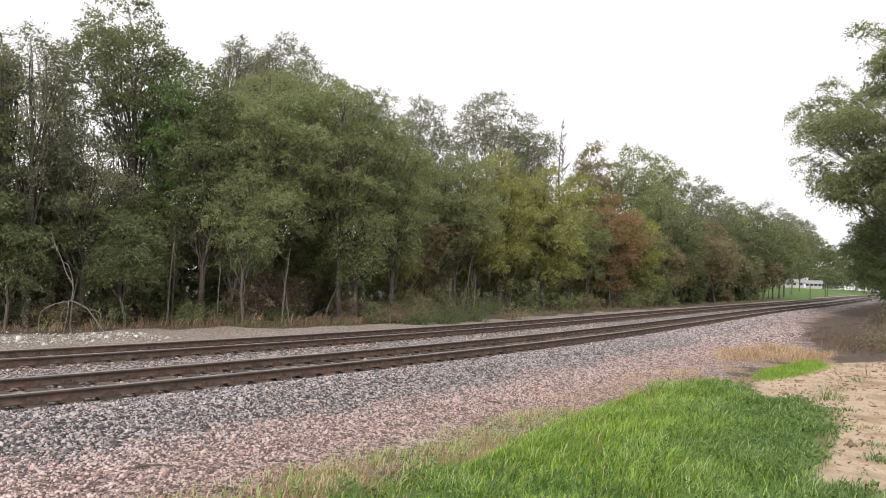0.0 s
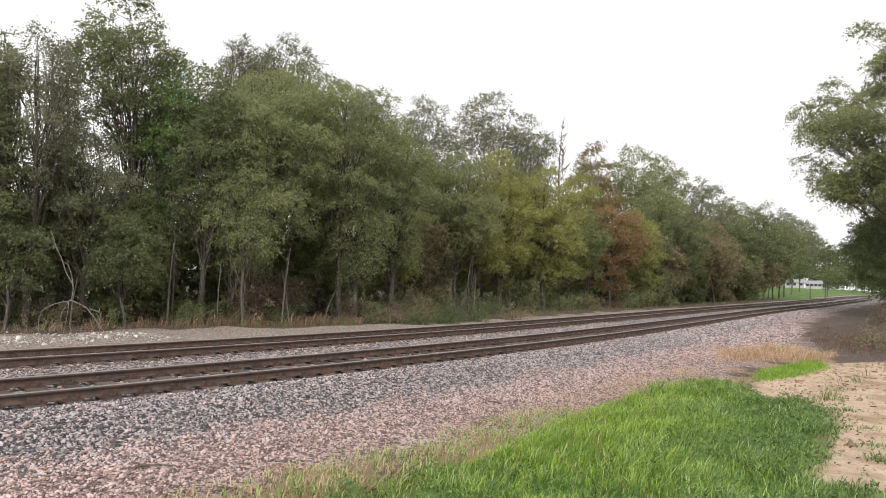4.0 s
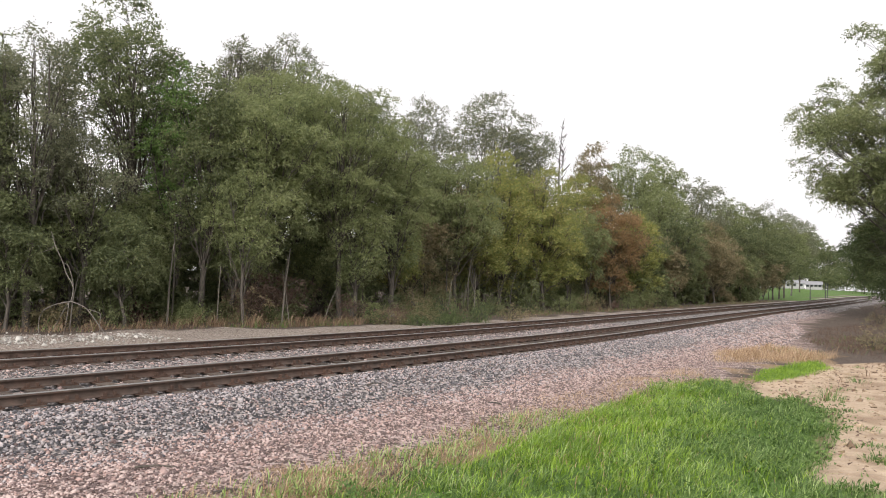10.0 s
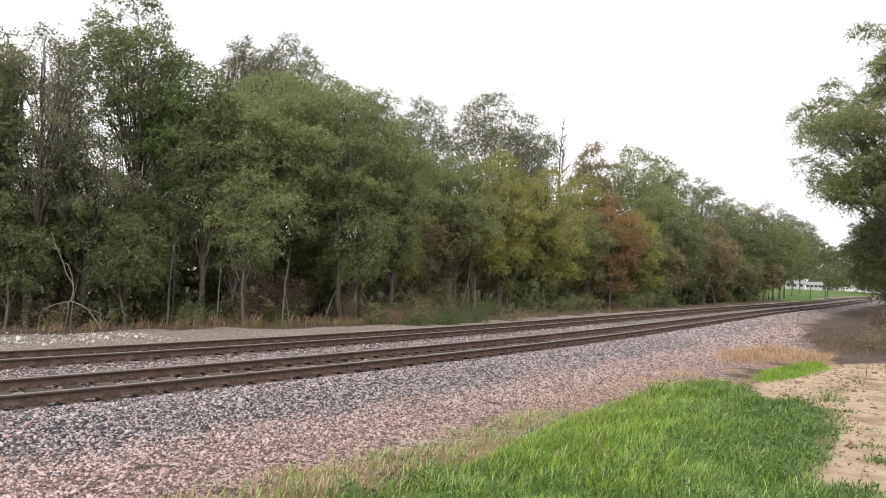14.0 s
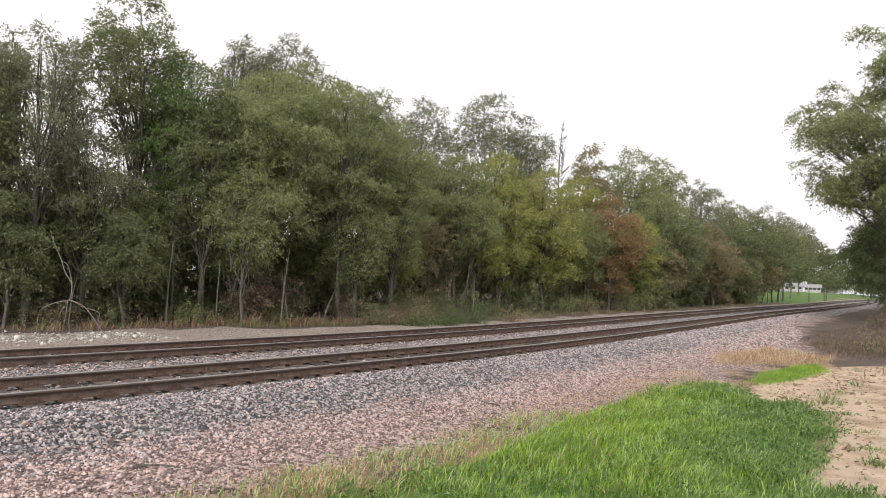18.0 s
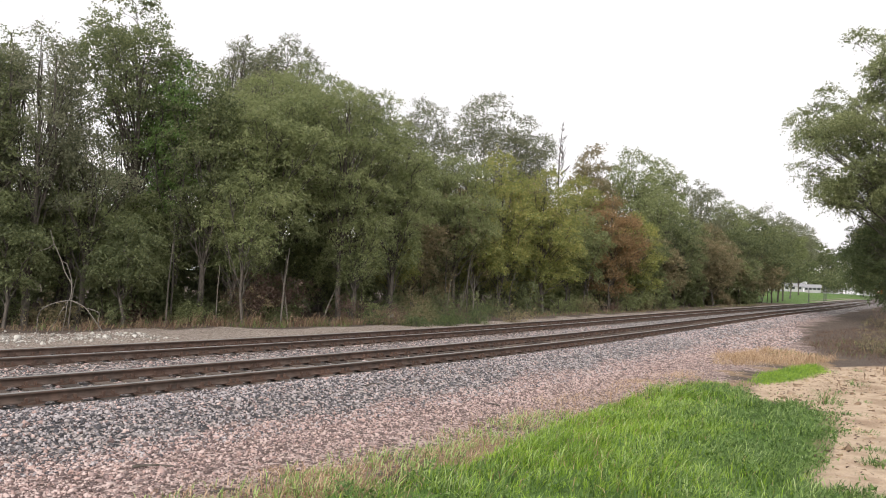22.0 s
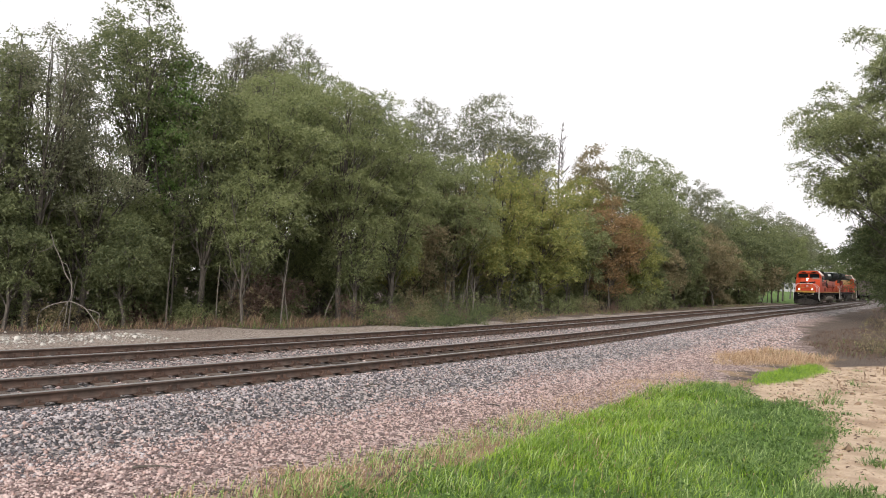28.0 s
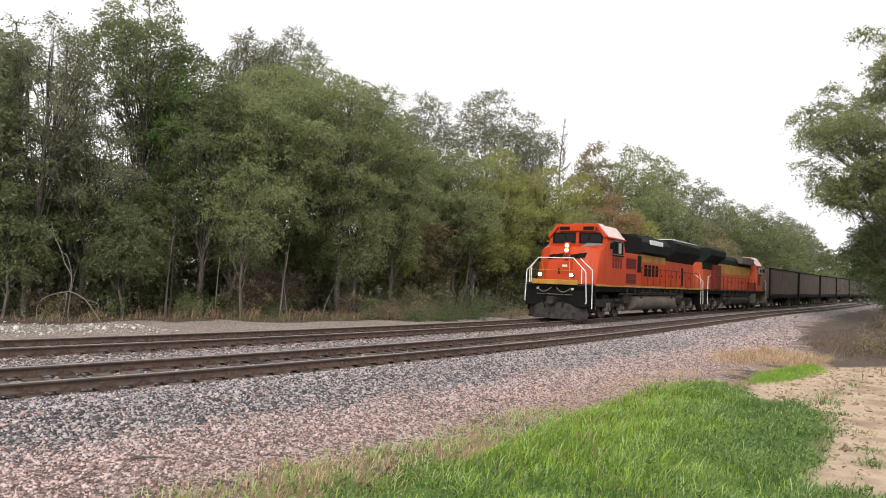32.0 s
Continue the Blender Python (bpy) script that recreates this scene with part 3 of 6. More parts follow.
def along(start, out, length, droop, rng, k=SPRAY):
    """Leaves in two rows along drooping twigs."""
    n = len(start)
    side = unit(np.cross(out, rng.normal(size=(n, 3))))
    ln = length * rng.uniform(0.6, 1.3, n)
    t = np.linspace(0.08, 1, k)
    sag = np.array([0, 0, -droop])
    p = start[:, None] + out[:, None] * (ln[:, None] * t)[..., None] + sag * (ln[:, None] * t ** 2 * 0.9)[..., None]
    flip = np.where(np.arange(k) % 2, 1.0, -1.0)[None, :, None]
    w = out[:, None] * 0.7 + side[:, None] * flip * 0.8 + sag * (0.3 + 0.9 * t)[None, :, None] + rng.normal(size=p.shape) * 0.25
    p = p + rng.normal(size=p.shape) * (0.03 + 0.05 * length)
    return p.reshape(-1, 3), w.reshape(-1, 3)


def domes(c, R, flat, n, length, droop, rng, k=SPRAY):
    """Leaf sprays over the rounded tops of flat foliage pads, fewer on their undersides."""
    share = R ** 2 / (R ** 2).sum()
    which = rng.choice(len(c), n, p=share)
    u = unit(rng.normal(size=(n, 3)))
    u[:, 2] = np.where(rng.random(n) < 0.77, abs(u[:, 2]), u[:, 2] * 0.6)
    lumps = 0.72 + 0.28 * np.sin(u[:, 0] * 5 + which) * np.sin(u[:, 1] * 6 + 2 * which) + rng.normal(size=n) * 0.10
    deep = rng.uniform(0.6, 1.0, n) ** 0.6
    off = u * (R[which] * lumps * deep)[:, None] * np.array([1, 1, flat])
    tilt = rng.normal(size=(len(c), 2))[which] * 0.28          # no two pads lie level
    off[:, 2] += (off[:, :2] * tilt).sum(1)
    start = c[which] + off
    out = unit(u * np.array([1, 1, 0.6]) + rng.normal(size=(n, 3)) * 0.35 + np.array([0, 0, 0.1]))
    return along(start, out, length, droop, rng, k)


def spread(n, half, depth, rz, rng, hollow):
    """Pad centres that keep apart within an egg."""
    got = []
    for k in range(n):
        u = unit(rng.normal(size=(14, 3)))
        u[:, 2] = u[:, 2] * 0.95 + 0.08
        p = u * (rng.uniform(hollow, 1.0, 14) ** 0.5)[:, None] * np.array([half * 0.80, half * 0.80 * depth, rz * 0.88])
        if k == 0:
            got.append(np.array([0, 0, rz * 0.88]))
            continue
        d = np.linalg.norm((p[:, None] - np.array(got)[None]) / np.array([1, 1, 0.75]), axis=2).min(1)
        got.append(p[d.argmax()])
    return np.array(got)


def grow_tree(kind, x, y, height, half, rng, name="tree", label="", clumps=20, count=20000, leaf=(0.20, 0.085), base=0.28, droop=0.5,
              trunk_r=0.14, twigs=2, lean=(0.0, 0.0), depth=1.0, spray=0.6, flat=0.6, pad=1.0, boughs=None, k=8):
    z0 = float(ground_z(x, y)) - 0.05
    tree = tagged(new(name), label, "tree")
    tree.location = (x, y, z0)
    zb = height * base
    cz, rz = (zb + height) / 2, (height - zb) / 2
    if boughs is None:
        c = spread(clumps, half, depth, rz, rng, 0.12)
        c[:, :2] += np.array(lean) * ((c[:, 2] + rz) / (2 * rz))[:, None]
        c[:, 2] += cz
        size = (half * half * depth * rz / clumps) ** (1 / 3)
        ends = c
    else:
        # named boughs carry three or four pads near their ends
        ends = np.array([(a, rng.normal() * 2.2, h) for a, h in boughs])
        c = np.concatenate([ends] + [ends * np.array([f, f, 1]) + np.clip(rng.normal(size=ends.shape), -1.4, 1.4) * np.array([0.9, 1.5, 1.2]) for f in (1.0, 0.95, 0.86, 0.74, 0.60)])
        size = 1.15
    R = size * pad * rng.uniform(0.75, 1.35, len(c))
    tubes, fine = Tubes(7 if y < 60 else 5), Tubes(3)
    top = np.array([lean[0] * 0.6, lean[1] * 0.6, height * 0.88])
    t = np.linspace(0, 1, 9)[:, None]
    bow = np.array([*rng.normal(size=2), 0]) * 0.05 * height
    tp = top * t + bow * np.sin(t * np.pi) * 0.6 + rng.normal(size=(9, 3)) * np.array([0.04, 0.04, 0]) * (t > 0)
    tubes.add(tp, trunk_r * (1.25 - 1.1 * t[:, 0]) + 0.01)
    limbs = []
    for p in ends:
        fork = np.clip(p[2] / height * rng.uniform(0.40, 0.75), 0.12, 0.8) if boughs is None else np.clip(p[2] / height * 0.55 - 0.08, 0.16, 0.8)
        a = np.array([np.interp(fork, t[:, 0], tp[:, i]) for i in range(3)])
        w = np.linspace(0, 1, 7)[:, None]
        far = np.linalg.norm(p - a)
        m = (a + p) / 2 + np.array([0, 0, 0.10 * far]) + rng.normal(size=3) * 0.06 * far
        q = a * (1 - w) ** 2 + m * 2 * w * (1 - w) + p * w * w
        q[1:-1] += rng.normal(size=(5, 3)) * 0.03 * far ** 0.5
        (tubes if fork < 0.45 else fine).add(q, np.linspace(trunk_r * 0.45, 0.016, 7) * (1 - 0.3 * fork))
        limbs.append(q)
    for i, p in enumerate(c):
        q = limbs[i % len(ends)]
        for _ in range(2 + twigs if y < 100 else 1):
            e = p + unit(rng.normal(size=3)) * R[i] * np.array([1.0, 1.0, flat]) * rng.uniform(0.5, 1.0)
            st = q[rng.integers(3, 7)]
            g = np.linspace(0, 1, 5)[:, None]
            fine.add(st + (e - st) * g + np.array([0, 0, 0.15 * R[i]]) * np.sin(g * np.pi) + rng.normal(size=(5, 3)) * 0.05 * g, np.linspace(0.020, 0.006, 5) * (0.7 + trunk_r * 2))
    bark = TWIG if kind == "thin" and boughs is None and y > 60 else BARK
    tubes.mesh("trunk", bark, tree)
    fine.mesh("twig_work", bark, tree)["kind"] = "stuff"
    at, way = domes(c, R, flat, count // k, spray, droop, rng, k)
    at[:, 2] = np.maximum(at[:, 2], 0.15)
    leaves("crown", at, way, leaf[0], leaf[1], LEAF[kind], tree, rng)
    TREES.append((tree, math.hypot(x, y)))
    return tree


def grow_bush(kind, x, y, height, half, rng, per=1500, leaf=(0.16, 0.07), label="", droop=0.2, name="shrub", spray=0.5, k=SPRAY):
    z0 = float(ground_z(x, y)) - 0.03
    bush = tagged(new(name), label, "shrub")
    bush.location = (x, y, z0)
    stems = 7
    ends = np.stack([rng.normal(size=stems) * half * 0.5, rng.normal(size=stems) * half * 0.5, height * rng.uniform(0.45, 0.95, stems)], -1)
    for e in ends:
        w = np.linspace(0, 1, 6)[:, None]
        b = rng.normal(size=3) * np.array([0.12, 0.12, 0])
        stem = Tubes(4)
        stem.add(b * (1 - w) + e * w + np.array([0, 0, 1]) * np.sin(w * np.pi) * 0.12 * height, np.linspace(0.03, 0.008, 6) * min(1.0, height / 2 + 0.3))
        stem.mesh("stem", BARK, bush)
    c = np.concatenate([ends * f for f in (1.0, 0.72, 0.42)]) + rng.normal(size=(stems * 3, 3)) * np.array([half * 0.25, half * 0.25, 0.1])
    at, way = sprays(c, np.full(len(c), half * 0.5), per // k, spray, droop, rng, k)
    at[:, 2] = np.abs(at[:, 2]) + 0.03
    leaves("foliage", at, way, leaf[0], leaf[1], LEAF[kind], bush, rng)
    return bush


WORDS = {
    "elm": "tall dark green leafy tree at the edge of the wood",
    "loc": "feathery drooping green locust tree at the wood's edge",
    "drk": "dark green leafy tree in the wood",
    "brt": "leafy fresh green tree at the edge of the wood",
    "gry": "grey-green tree beside the railway",
    "thin": "thin-crowned grey-green tree with bare twigs showing",
    "yel": "yellow-green tree turning colour beside the tracks",
    "red": "small tree with reddish brown autumn leaves",
    "brn": "tree with browning olive leaves in the wood",
}
# kind, x, y, height, half width of the crown
WOOD = [
    ("elm", -16.1, 23.8, 9.6, 1.7), ("thin", -15.0, 25.2, 11.1, 2.0), ("elm", -13.7, 29.9, 14.3, 2.4), ("thin", -13.9, 26.6, 7.4, 2.1),
    ("elm", -10.5, 30.2, 11.2, 1.8), ("loc", -8.3, 32.6, 11.8, 3.7), ("thin", -10.5, 44.4, 17.6, 3.1), ("loc", -5.1, 35.0, 11.9, 3.3),
    ("loc", -2.7, 37.4, 10.8, 2.3), ("thin", -2.6, 73.8, 21.2, 3.3), ("thin", 5.6, 83.5, 24.3, 5.1), ("thin", 10.5, 86.8, 22.6, 3.2),
    ("thin", -7.5, 65.0, 19.6, 3.2), ("loc", 0.8, 44.1, 9.9, 3.1), ("yel", 4.0, 48.6, 11.1, 3.0), ("yel", 7.7, 52.1, 10.7, 3.2),
    ("red", 15.0, 62.0, 10.1, 3.3), ("yel", 18.6, 66.4, 9.3, 2.4), ("brn", 18.3, 87.3, 19.1, 3.6), ("loc", 24.6, 90.7, 20.0, 4.8),
    ("loc", 30.8, 97.4, 20.0, 3.6), ("elm", 25.7, 76.3, 10.0, 3.1), ("brn", 34.7, 88.3, 9.8, 3.5), ("thin", 39.5, 105.9, 18.3, 4.1),
    ("loc", 46.5, 113.5, 16.7, 3.9), ("elm", 42.9, 99.6, 11.2, 3.7), ("thin", 62.6, 135.5, 17.6, 6.1), ("thin", 77.7, 154.5, 17.5, 5.7),
    ("elm", 55.0, 115.3, 9.8, 3.8), ("elm", 94.9, 184.2, 15.3, 4.8), ("elm", 152.3, 250, 17.9, 10.2),
    ("elm", 148.5, 230, 19.5, 11.2),
    ("loc", -7.1, 40.4, 12.1, 2.8), ("thin", -13.6, 33.6, 12.5, 2.2), ("elm", -9.8, 34.7, 8.9, 2.3), ("loc", -1.6, 45.1, 10.4, 2.6),
    ("yel", 2.6, 53.1, 9.8, 3.0), ("yel", 12.4, 63.9, 12.1, 3.1), ("brn", 6.9, 54.8, 10.4, 2.7), ("loc", 25.0, 81.1, 13.7, 3.3), ("loc", 34.2, 93.6, 11.3, 3.4),
]


# the same, and where the crown begins as a share of the height
FILL = [
    ("elm", -16.7, 26.0, 11.1, 0.9, 0.70), ("thin", -15.7, 28.5, 11.5, 1.1, 0.33), ("brt", -11.9, 30.5, 11.4, 1.5, 0.30),
    ("drk", -17.2, 38.0, 8.4, 2.8, 0.02), ("drk", -20.5, 37.0, 5.6, 2.8, 0.02), ("loc", -9.6, 31.5, 7.8, 1.5, 0.10), ("loc", -4.4, 35.0, 7.3, 1.9, 0.12),
    ("loc", -10.2, 36.0, 12.3, 2.6, 0.42), ("thin", -13.1, 44.0, 17.2, 1.7, 0.66), ("thin", -11.2, 43.0, 16.2, 1.4, 0.66), ("loc", -8.2, 40.0, 14.5, 2.8, 0.39),
    ("elm", 59.2, 122.0, 13.2, 4.2, 0.02), ("loc", 65.5, 133.0, 14.6, 4.4, 0.26), ("elm", 50.9, 112.0, 12.9, 3.7, 0.02),
]


def branch(name, runs, material, label, category):
    """A dead branch or stick from bent tapering runs of (points, thick end, thin end)."""
    t = Tubes(7)
    for pts, r0, r1 in runs:
        p = np.array(pts, float)
        u = np.linspace(0, 1, len(p))
        w = np.linspace(0, 1, 3 * len(p))
        q = np.stack([np.interp(w, u, p[:, k]) for k in range(3)], -1)
        q[1:-1] = (q[:-2] + 2 * q[1:-1] + q[2:]) / 4
        t.add(q, np.linspace(r0, r1, len(q)))
    return tagged(t.mesh(name, material), label, category)


SNAG = (14.3, 85.2, 21.8)   # x, y, height


def build_wood(rng):
    far_row = [("elm", 150.0 + 15.5 * k, 395.0 + 6 * (k % 3), 26.0 + 4 * ((k * 7) % 5) * 0.6, 9.5 + (k % 3)) for k in range(9)]
    for kind, x, y, h, w, *foot in WOOD + FILL + far_row:
        d = math.hypot(x, y)
        near = min(1.0, 30.0 / d)
        size = 0.60 + 0.34 / near
        n_pads = {"thin": 26 if y < 40 else 40, "loc": 44}.get(kind, 34)
        base = {"thin": 0.34, "loc": (0.14, 0.34, 0.24)[int(x * 7) % 3] if d < 60 else 0.15, "yel": 0.02, "red": 0.02, "brn": 0.06}.get(kind, 0.16)
        if kind == "elm" and 13.5 < h < 15 and y < 40:
            base = 0.40
        if d > 300:
            base = 0.02
        if foot:
            base = foot[0]
        if kind == "thin" and y > 60:
            w *= 1.22
        leaf = {"loc": (0.125, 0.056), "thin": (0.115, 0.060)}.get(kind, (0.130, 0.078))
        cover = {"thin": 1.5 if y < 60 else 2.2, "loc": 2.9 if d < 60 else 3.6}.get(kind, 2.3 if d < 60 else 3.0)
        cap = 34000 if d < 70 else 17000
        count = cover * 2 * w * h * (1 - base) / (leaf[0] * leaf[1] * size * size * 0.5)
        size *= max(1.0, count / cap) ** 0.3
        count = int(min(cap, count))
        grow_tree(kind, x, y, h, w, rng, "tree", WORDS[kind], n_pads, count, (leaf[0] * size, leaf[1] * size), base,
                  0.45 if kind == "loc" else 0.3, 0.06 + 0.0045 * h, twigs=(2 if y < 40 else 6) if kind == "thin" else 2,
                  flat={"thin": 0.95, "loc": 0.72}.get(kind, 0.85), pad={"thin": 0.66 if y < 60 else 0.8, "loc": 0.92}.get(kind, 0.85), spray=0.45 * max(1.0, 0.75 * size), k=8 if d < 60 else 5)
    # leafy young locusts droop over the edge
    for kind, x, y, h, w in (("elm", -14.9, 23.8, 4.6, 1.3), ("elm", -12.0, 26.4, 4.0, 1.1), ("loc", -8.3, 29.2, 6.4, 1.6)):
        grow_tree(kind, x, y, h, w, rng, "tree", "young " + WORDS[kind].replace("tall ", ""), 13, 12000, (0.11, 0.050), 0.2, 0.55, 0.05, flat=0.65, spray=0.4)
    # younger trees stand under and between the tall ones
    for k in range(64):
        s = 1 + 124 * ((k + rng.random()) / 64) ** 1.35
        back = k % 3 == 2
        edge = np.interp(s, (-15, 8, 14, 20, 28, 50, 120), (17.6, 17.4, 17.0, 15.4, 14.8, 13.8, 13.0)) + (rng.uniform(6, 11) if back else rng.uniform(0.3, 4.5))
        x, y, _ = on_track(s, edge)
        h = rng.uniform(4.4, 6.4) if back else rng.uniform(3.8, 6.6) if s < 34 else rng.uniform(5.5, 8.2)
        if s < 11:
            h *= 0.85
        kind = "elm" if back or s < 11 else str(rng.choice(["loc", "elm", "loc", "thin"] if s < 27 else ["yel", "loc", "yel", "brn"] if s < 60 else ["loc", "elm", "brn"]))
        near = min(1.0, 30.0 / math.hypot(x, y))
        size = 0.6 + 0.4 / near
        wide = h * rng.uniform(0.30, 0.42)
        leaf = (0.13 * size, (0.054 if kind == "loc" else 0.072) * size)
        grow_tree(kind, x, y, h, wide, rng, "tree", "young " + WORDS[kind].replace("tall ", ""), 16, int(min(12000, 3.4 * 2 * wide * h / (leaf[0] * leaf[1] * 0.5))),
                  leaf, rng.uniform(0.08, 0.3), 0.5 if kind == "loc" else 0.35, 0.05, twigs=2, flat=0.9, spray=0.42 * max(1.0, 0.75 * size))
    # bare saplings in the shade of the edge
    for k in range(26):
        s = rng.uniform(6, 60)
        edge = np.interp(s, (-15, 8, 14, 20, 28, 50, 120), (17.4, 17.0, 16.6, 14.8, 14.2, 13.2, 12.6))
        x, y, _ = on_track(s, edge + rng.uniform(0, 2.5))
        z, h = float(ground_z(x, y)), rng.uniform(2.5, 5.0)
        tip = np.array((x + rng.normal() * 0.5, y + rng.normal() * 0.3, z + h))
        b = np.array((x, y, z - 0.05))
        runs = [([b, (b + tip) / 2 + rng.normal(size=3) * 0.15, tip], 0.045, 0.012)]
        for _ in range(5):
            st = b + (tip - b) * rng.uniform(0.3, 0.9)
            e = st + np.array((rng.normal() * 0.6, rng.normal() * 0.5, rng.uniform(0.3, 0.9)))
            runs.append(([st, (st + e) / 2 + rng.normal(size=3) * 0.06, e], 0.014, 0.005))
        branch("sapling", runs, BARK, "thin bare dark sapling in the wood's shade", "sapling")
    # a low thicket closes the back of the wood
    for k in range(96):
        s = 2 + 1.3 * k + rng.uniform(-1, 1)
        x, y, _ = on_track(s, 22.0 + 4 * (k % 3) + rng.uniform(-1.5, 1.5))
        h = rng.uniform(3.4, 5.2)
        grow_bush("elm", x, y, h, 2.8, rng, 1300, (0.30, 0.18), "dark thicket at the back of the wood", 0.3, "thicket")
    for k in range(14):
        x, y = 140.0 + 11.5 * k, 384.0 + 5 * (k % 2)
        grow_bush("elm", x, y, 11.0 + 2 * (k % 3), 8.5, rng, 2600, (0.95, 0.60), "dark hedge closing the far field", 0.3, "hedge", 3.2, 4)
    # a bare snag stands over the crowns
    z = float(ground_z(SNAG[0], SNAG[1]))
    trunk = [(SNAG[0] + 0.25 * math.sin(t * 7), SNAG[1], z + SNAG[2] * t) for t in np.linspace(0, 1, 9)]
    runs = [(trunk, 0.22, 0.03)]
    for k in range(44):
        h = SNAG[2] * (0.62 + 0.36 * rng.random())
        a = rng.uniform(0, 6.28)
        ln = (0.6 + 2.0 * (1 - h / SNAG[2])) * rng.uniform(0.5, 1.4)
        b = np.array((SNAG[0] + 0.2, SNAG[1], z + h))
        e = b + np.array((math.cos(a) * ln * 0.55 + 0.25 * rng.normal(), math.sin(a) * ln * 0.4, ln * rng.uniform(0.5, 1.3)))
        runs.append(([b, (b + e) / 2 + np.array((0, 0, -0.1)), e], 0.055, 0.02))
    branch("dead_tree", runs, TWIG, "bare dead tree top standing over the crowns", "dead tree")
    # low ragged growth at the foot of the edge, some of it dead and brown
    for k in range(34):
        s = 4 + 70 * ((k + rng.random()) / 34) ** 1.2
        edge = np.interp(s, (-15, 8, 14, 20, 28, 50, 120), (16.6, 16.2, 15.8, 13.8, 13.2, 12.2, 11.6))
        x, y, _ = on_track(s, edge + rng.uniform(0.2, 2.2))
        kind = ("elm", "dead", "loc", "elm", "brn")[k % 5]
        h = rng.uniform(0.6, 1.7)
        grow_bush(kind, x, y, h, h * rng.uniform(0.6, 1.0), rng, 1700 if kind != "dead" else 900, (0.11, 0.045),
                  "low brown withered brush at the wood's edge" if kind == "dead" else "low ragged green brush at the wood's edge", 0.5, "brush")
    for s, o in ((19.0, 15.8), (20.2, 16.2), (21.0, 15.9)):
        x, y, _ = on_track(s, o)
        grow_bush("dead", x, y, rng.uniform(1.9, 2.6), 1.1, rng, 2600, (0.12, 0.05), "withered brown shrub under the trees", 0.5)
    # undergrowth creeps over the road where it narrows
    for k in range(16):
        s = rng.uniform(23.5, 33)
        x, y, _ = on_track(s, rng.uniform(9.6, 12.6))
        h = rng.uniform(0.35, 0.9)
        grow_bush(("drk", "dead", "drk", "brn")[k % 4], x, y, h, h * 1.1, rng, 1100, (0.09, 0.04), "low tangled undergrowth beside the road", 0.5, "brush")
    # understorey along the edge
    for k in range(40):
        s = rng.uniform(4, 122) if k > 14 else rng.uniform(4, 38)
        edge = np.interp(s, (-15, 8, 14, 20, 28, 50, 120), (17.2, 16.8, 16.4, 14.2, 13.8, 12.6, 12.0))
        x, y, _ = on_track(s, edge + rng.uniform(2.0, 6.5) if s < 60 else edge + rng.uniform(0.6, 4.5))
        h = rng.uniform(1.2, 3.4)
        if 17 < s < 27:
            h *= 0.6
        kind = rng.choice(["elm", "elm", "loc", "brn" if s > 28 else "elm"])
        far = min(1.0, 30.0 / math.hypot(x, y))
        grow_bush(kind, x, y, h, h * rng.uniform(0.45, 0.7), rng, int(3800 * (0.3 + 0.6 * far)), (0.16 * (0.6 + 0.4 / far), 0.075 * (0.6 + 0.4 / far)),
                  "dense leafy shrub under the trees", 0.5)


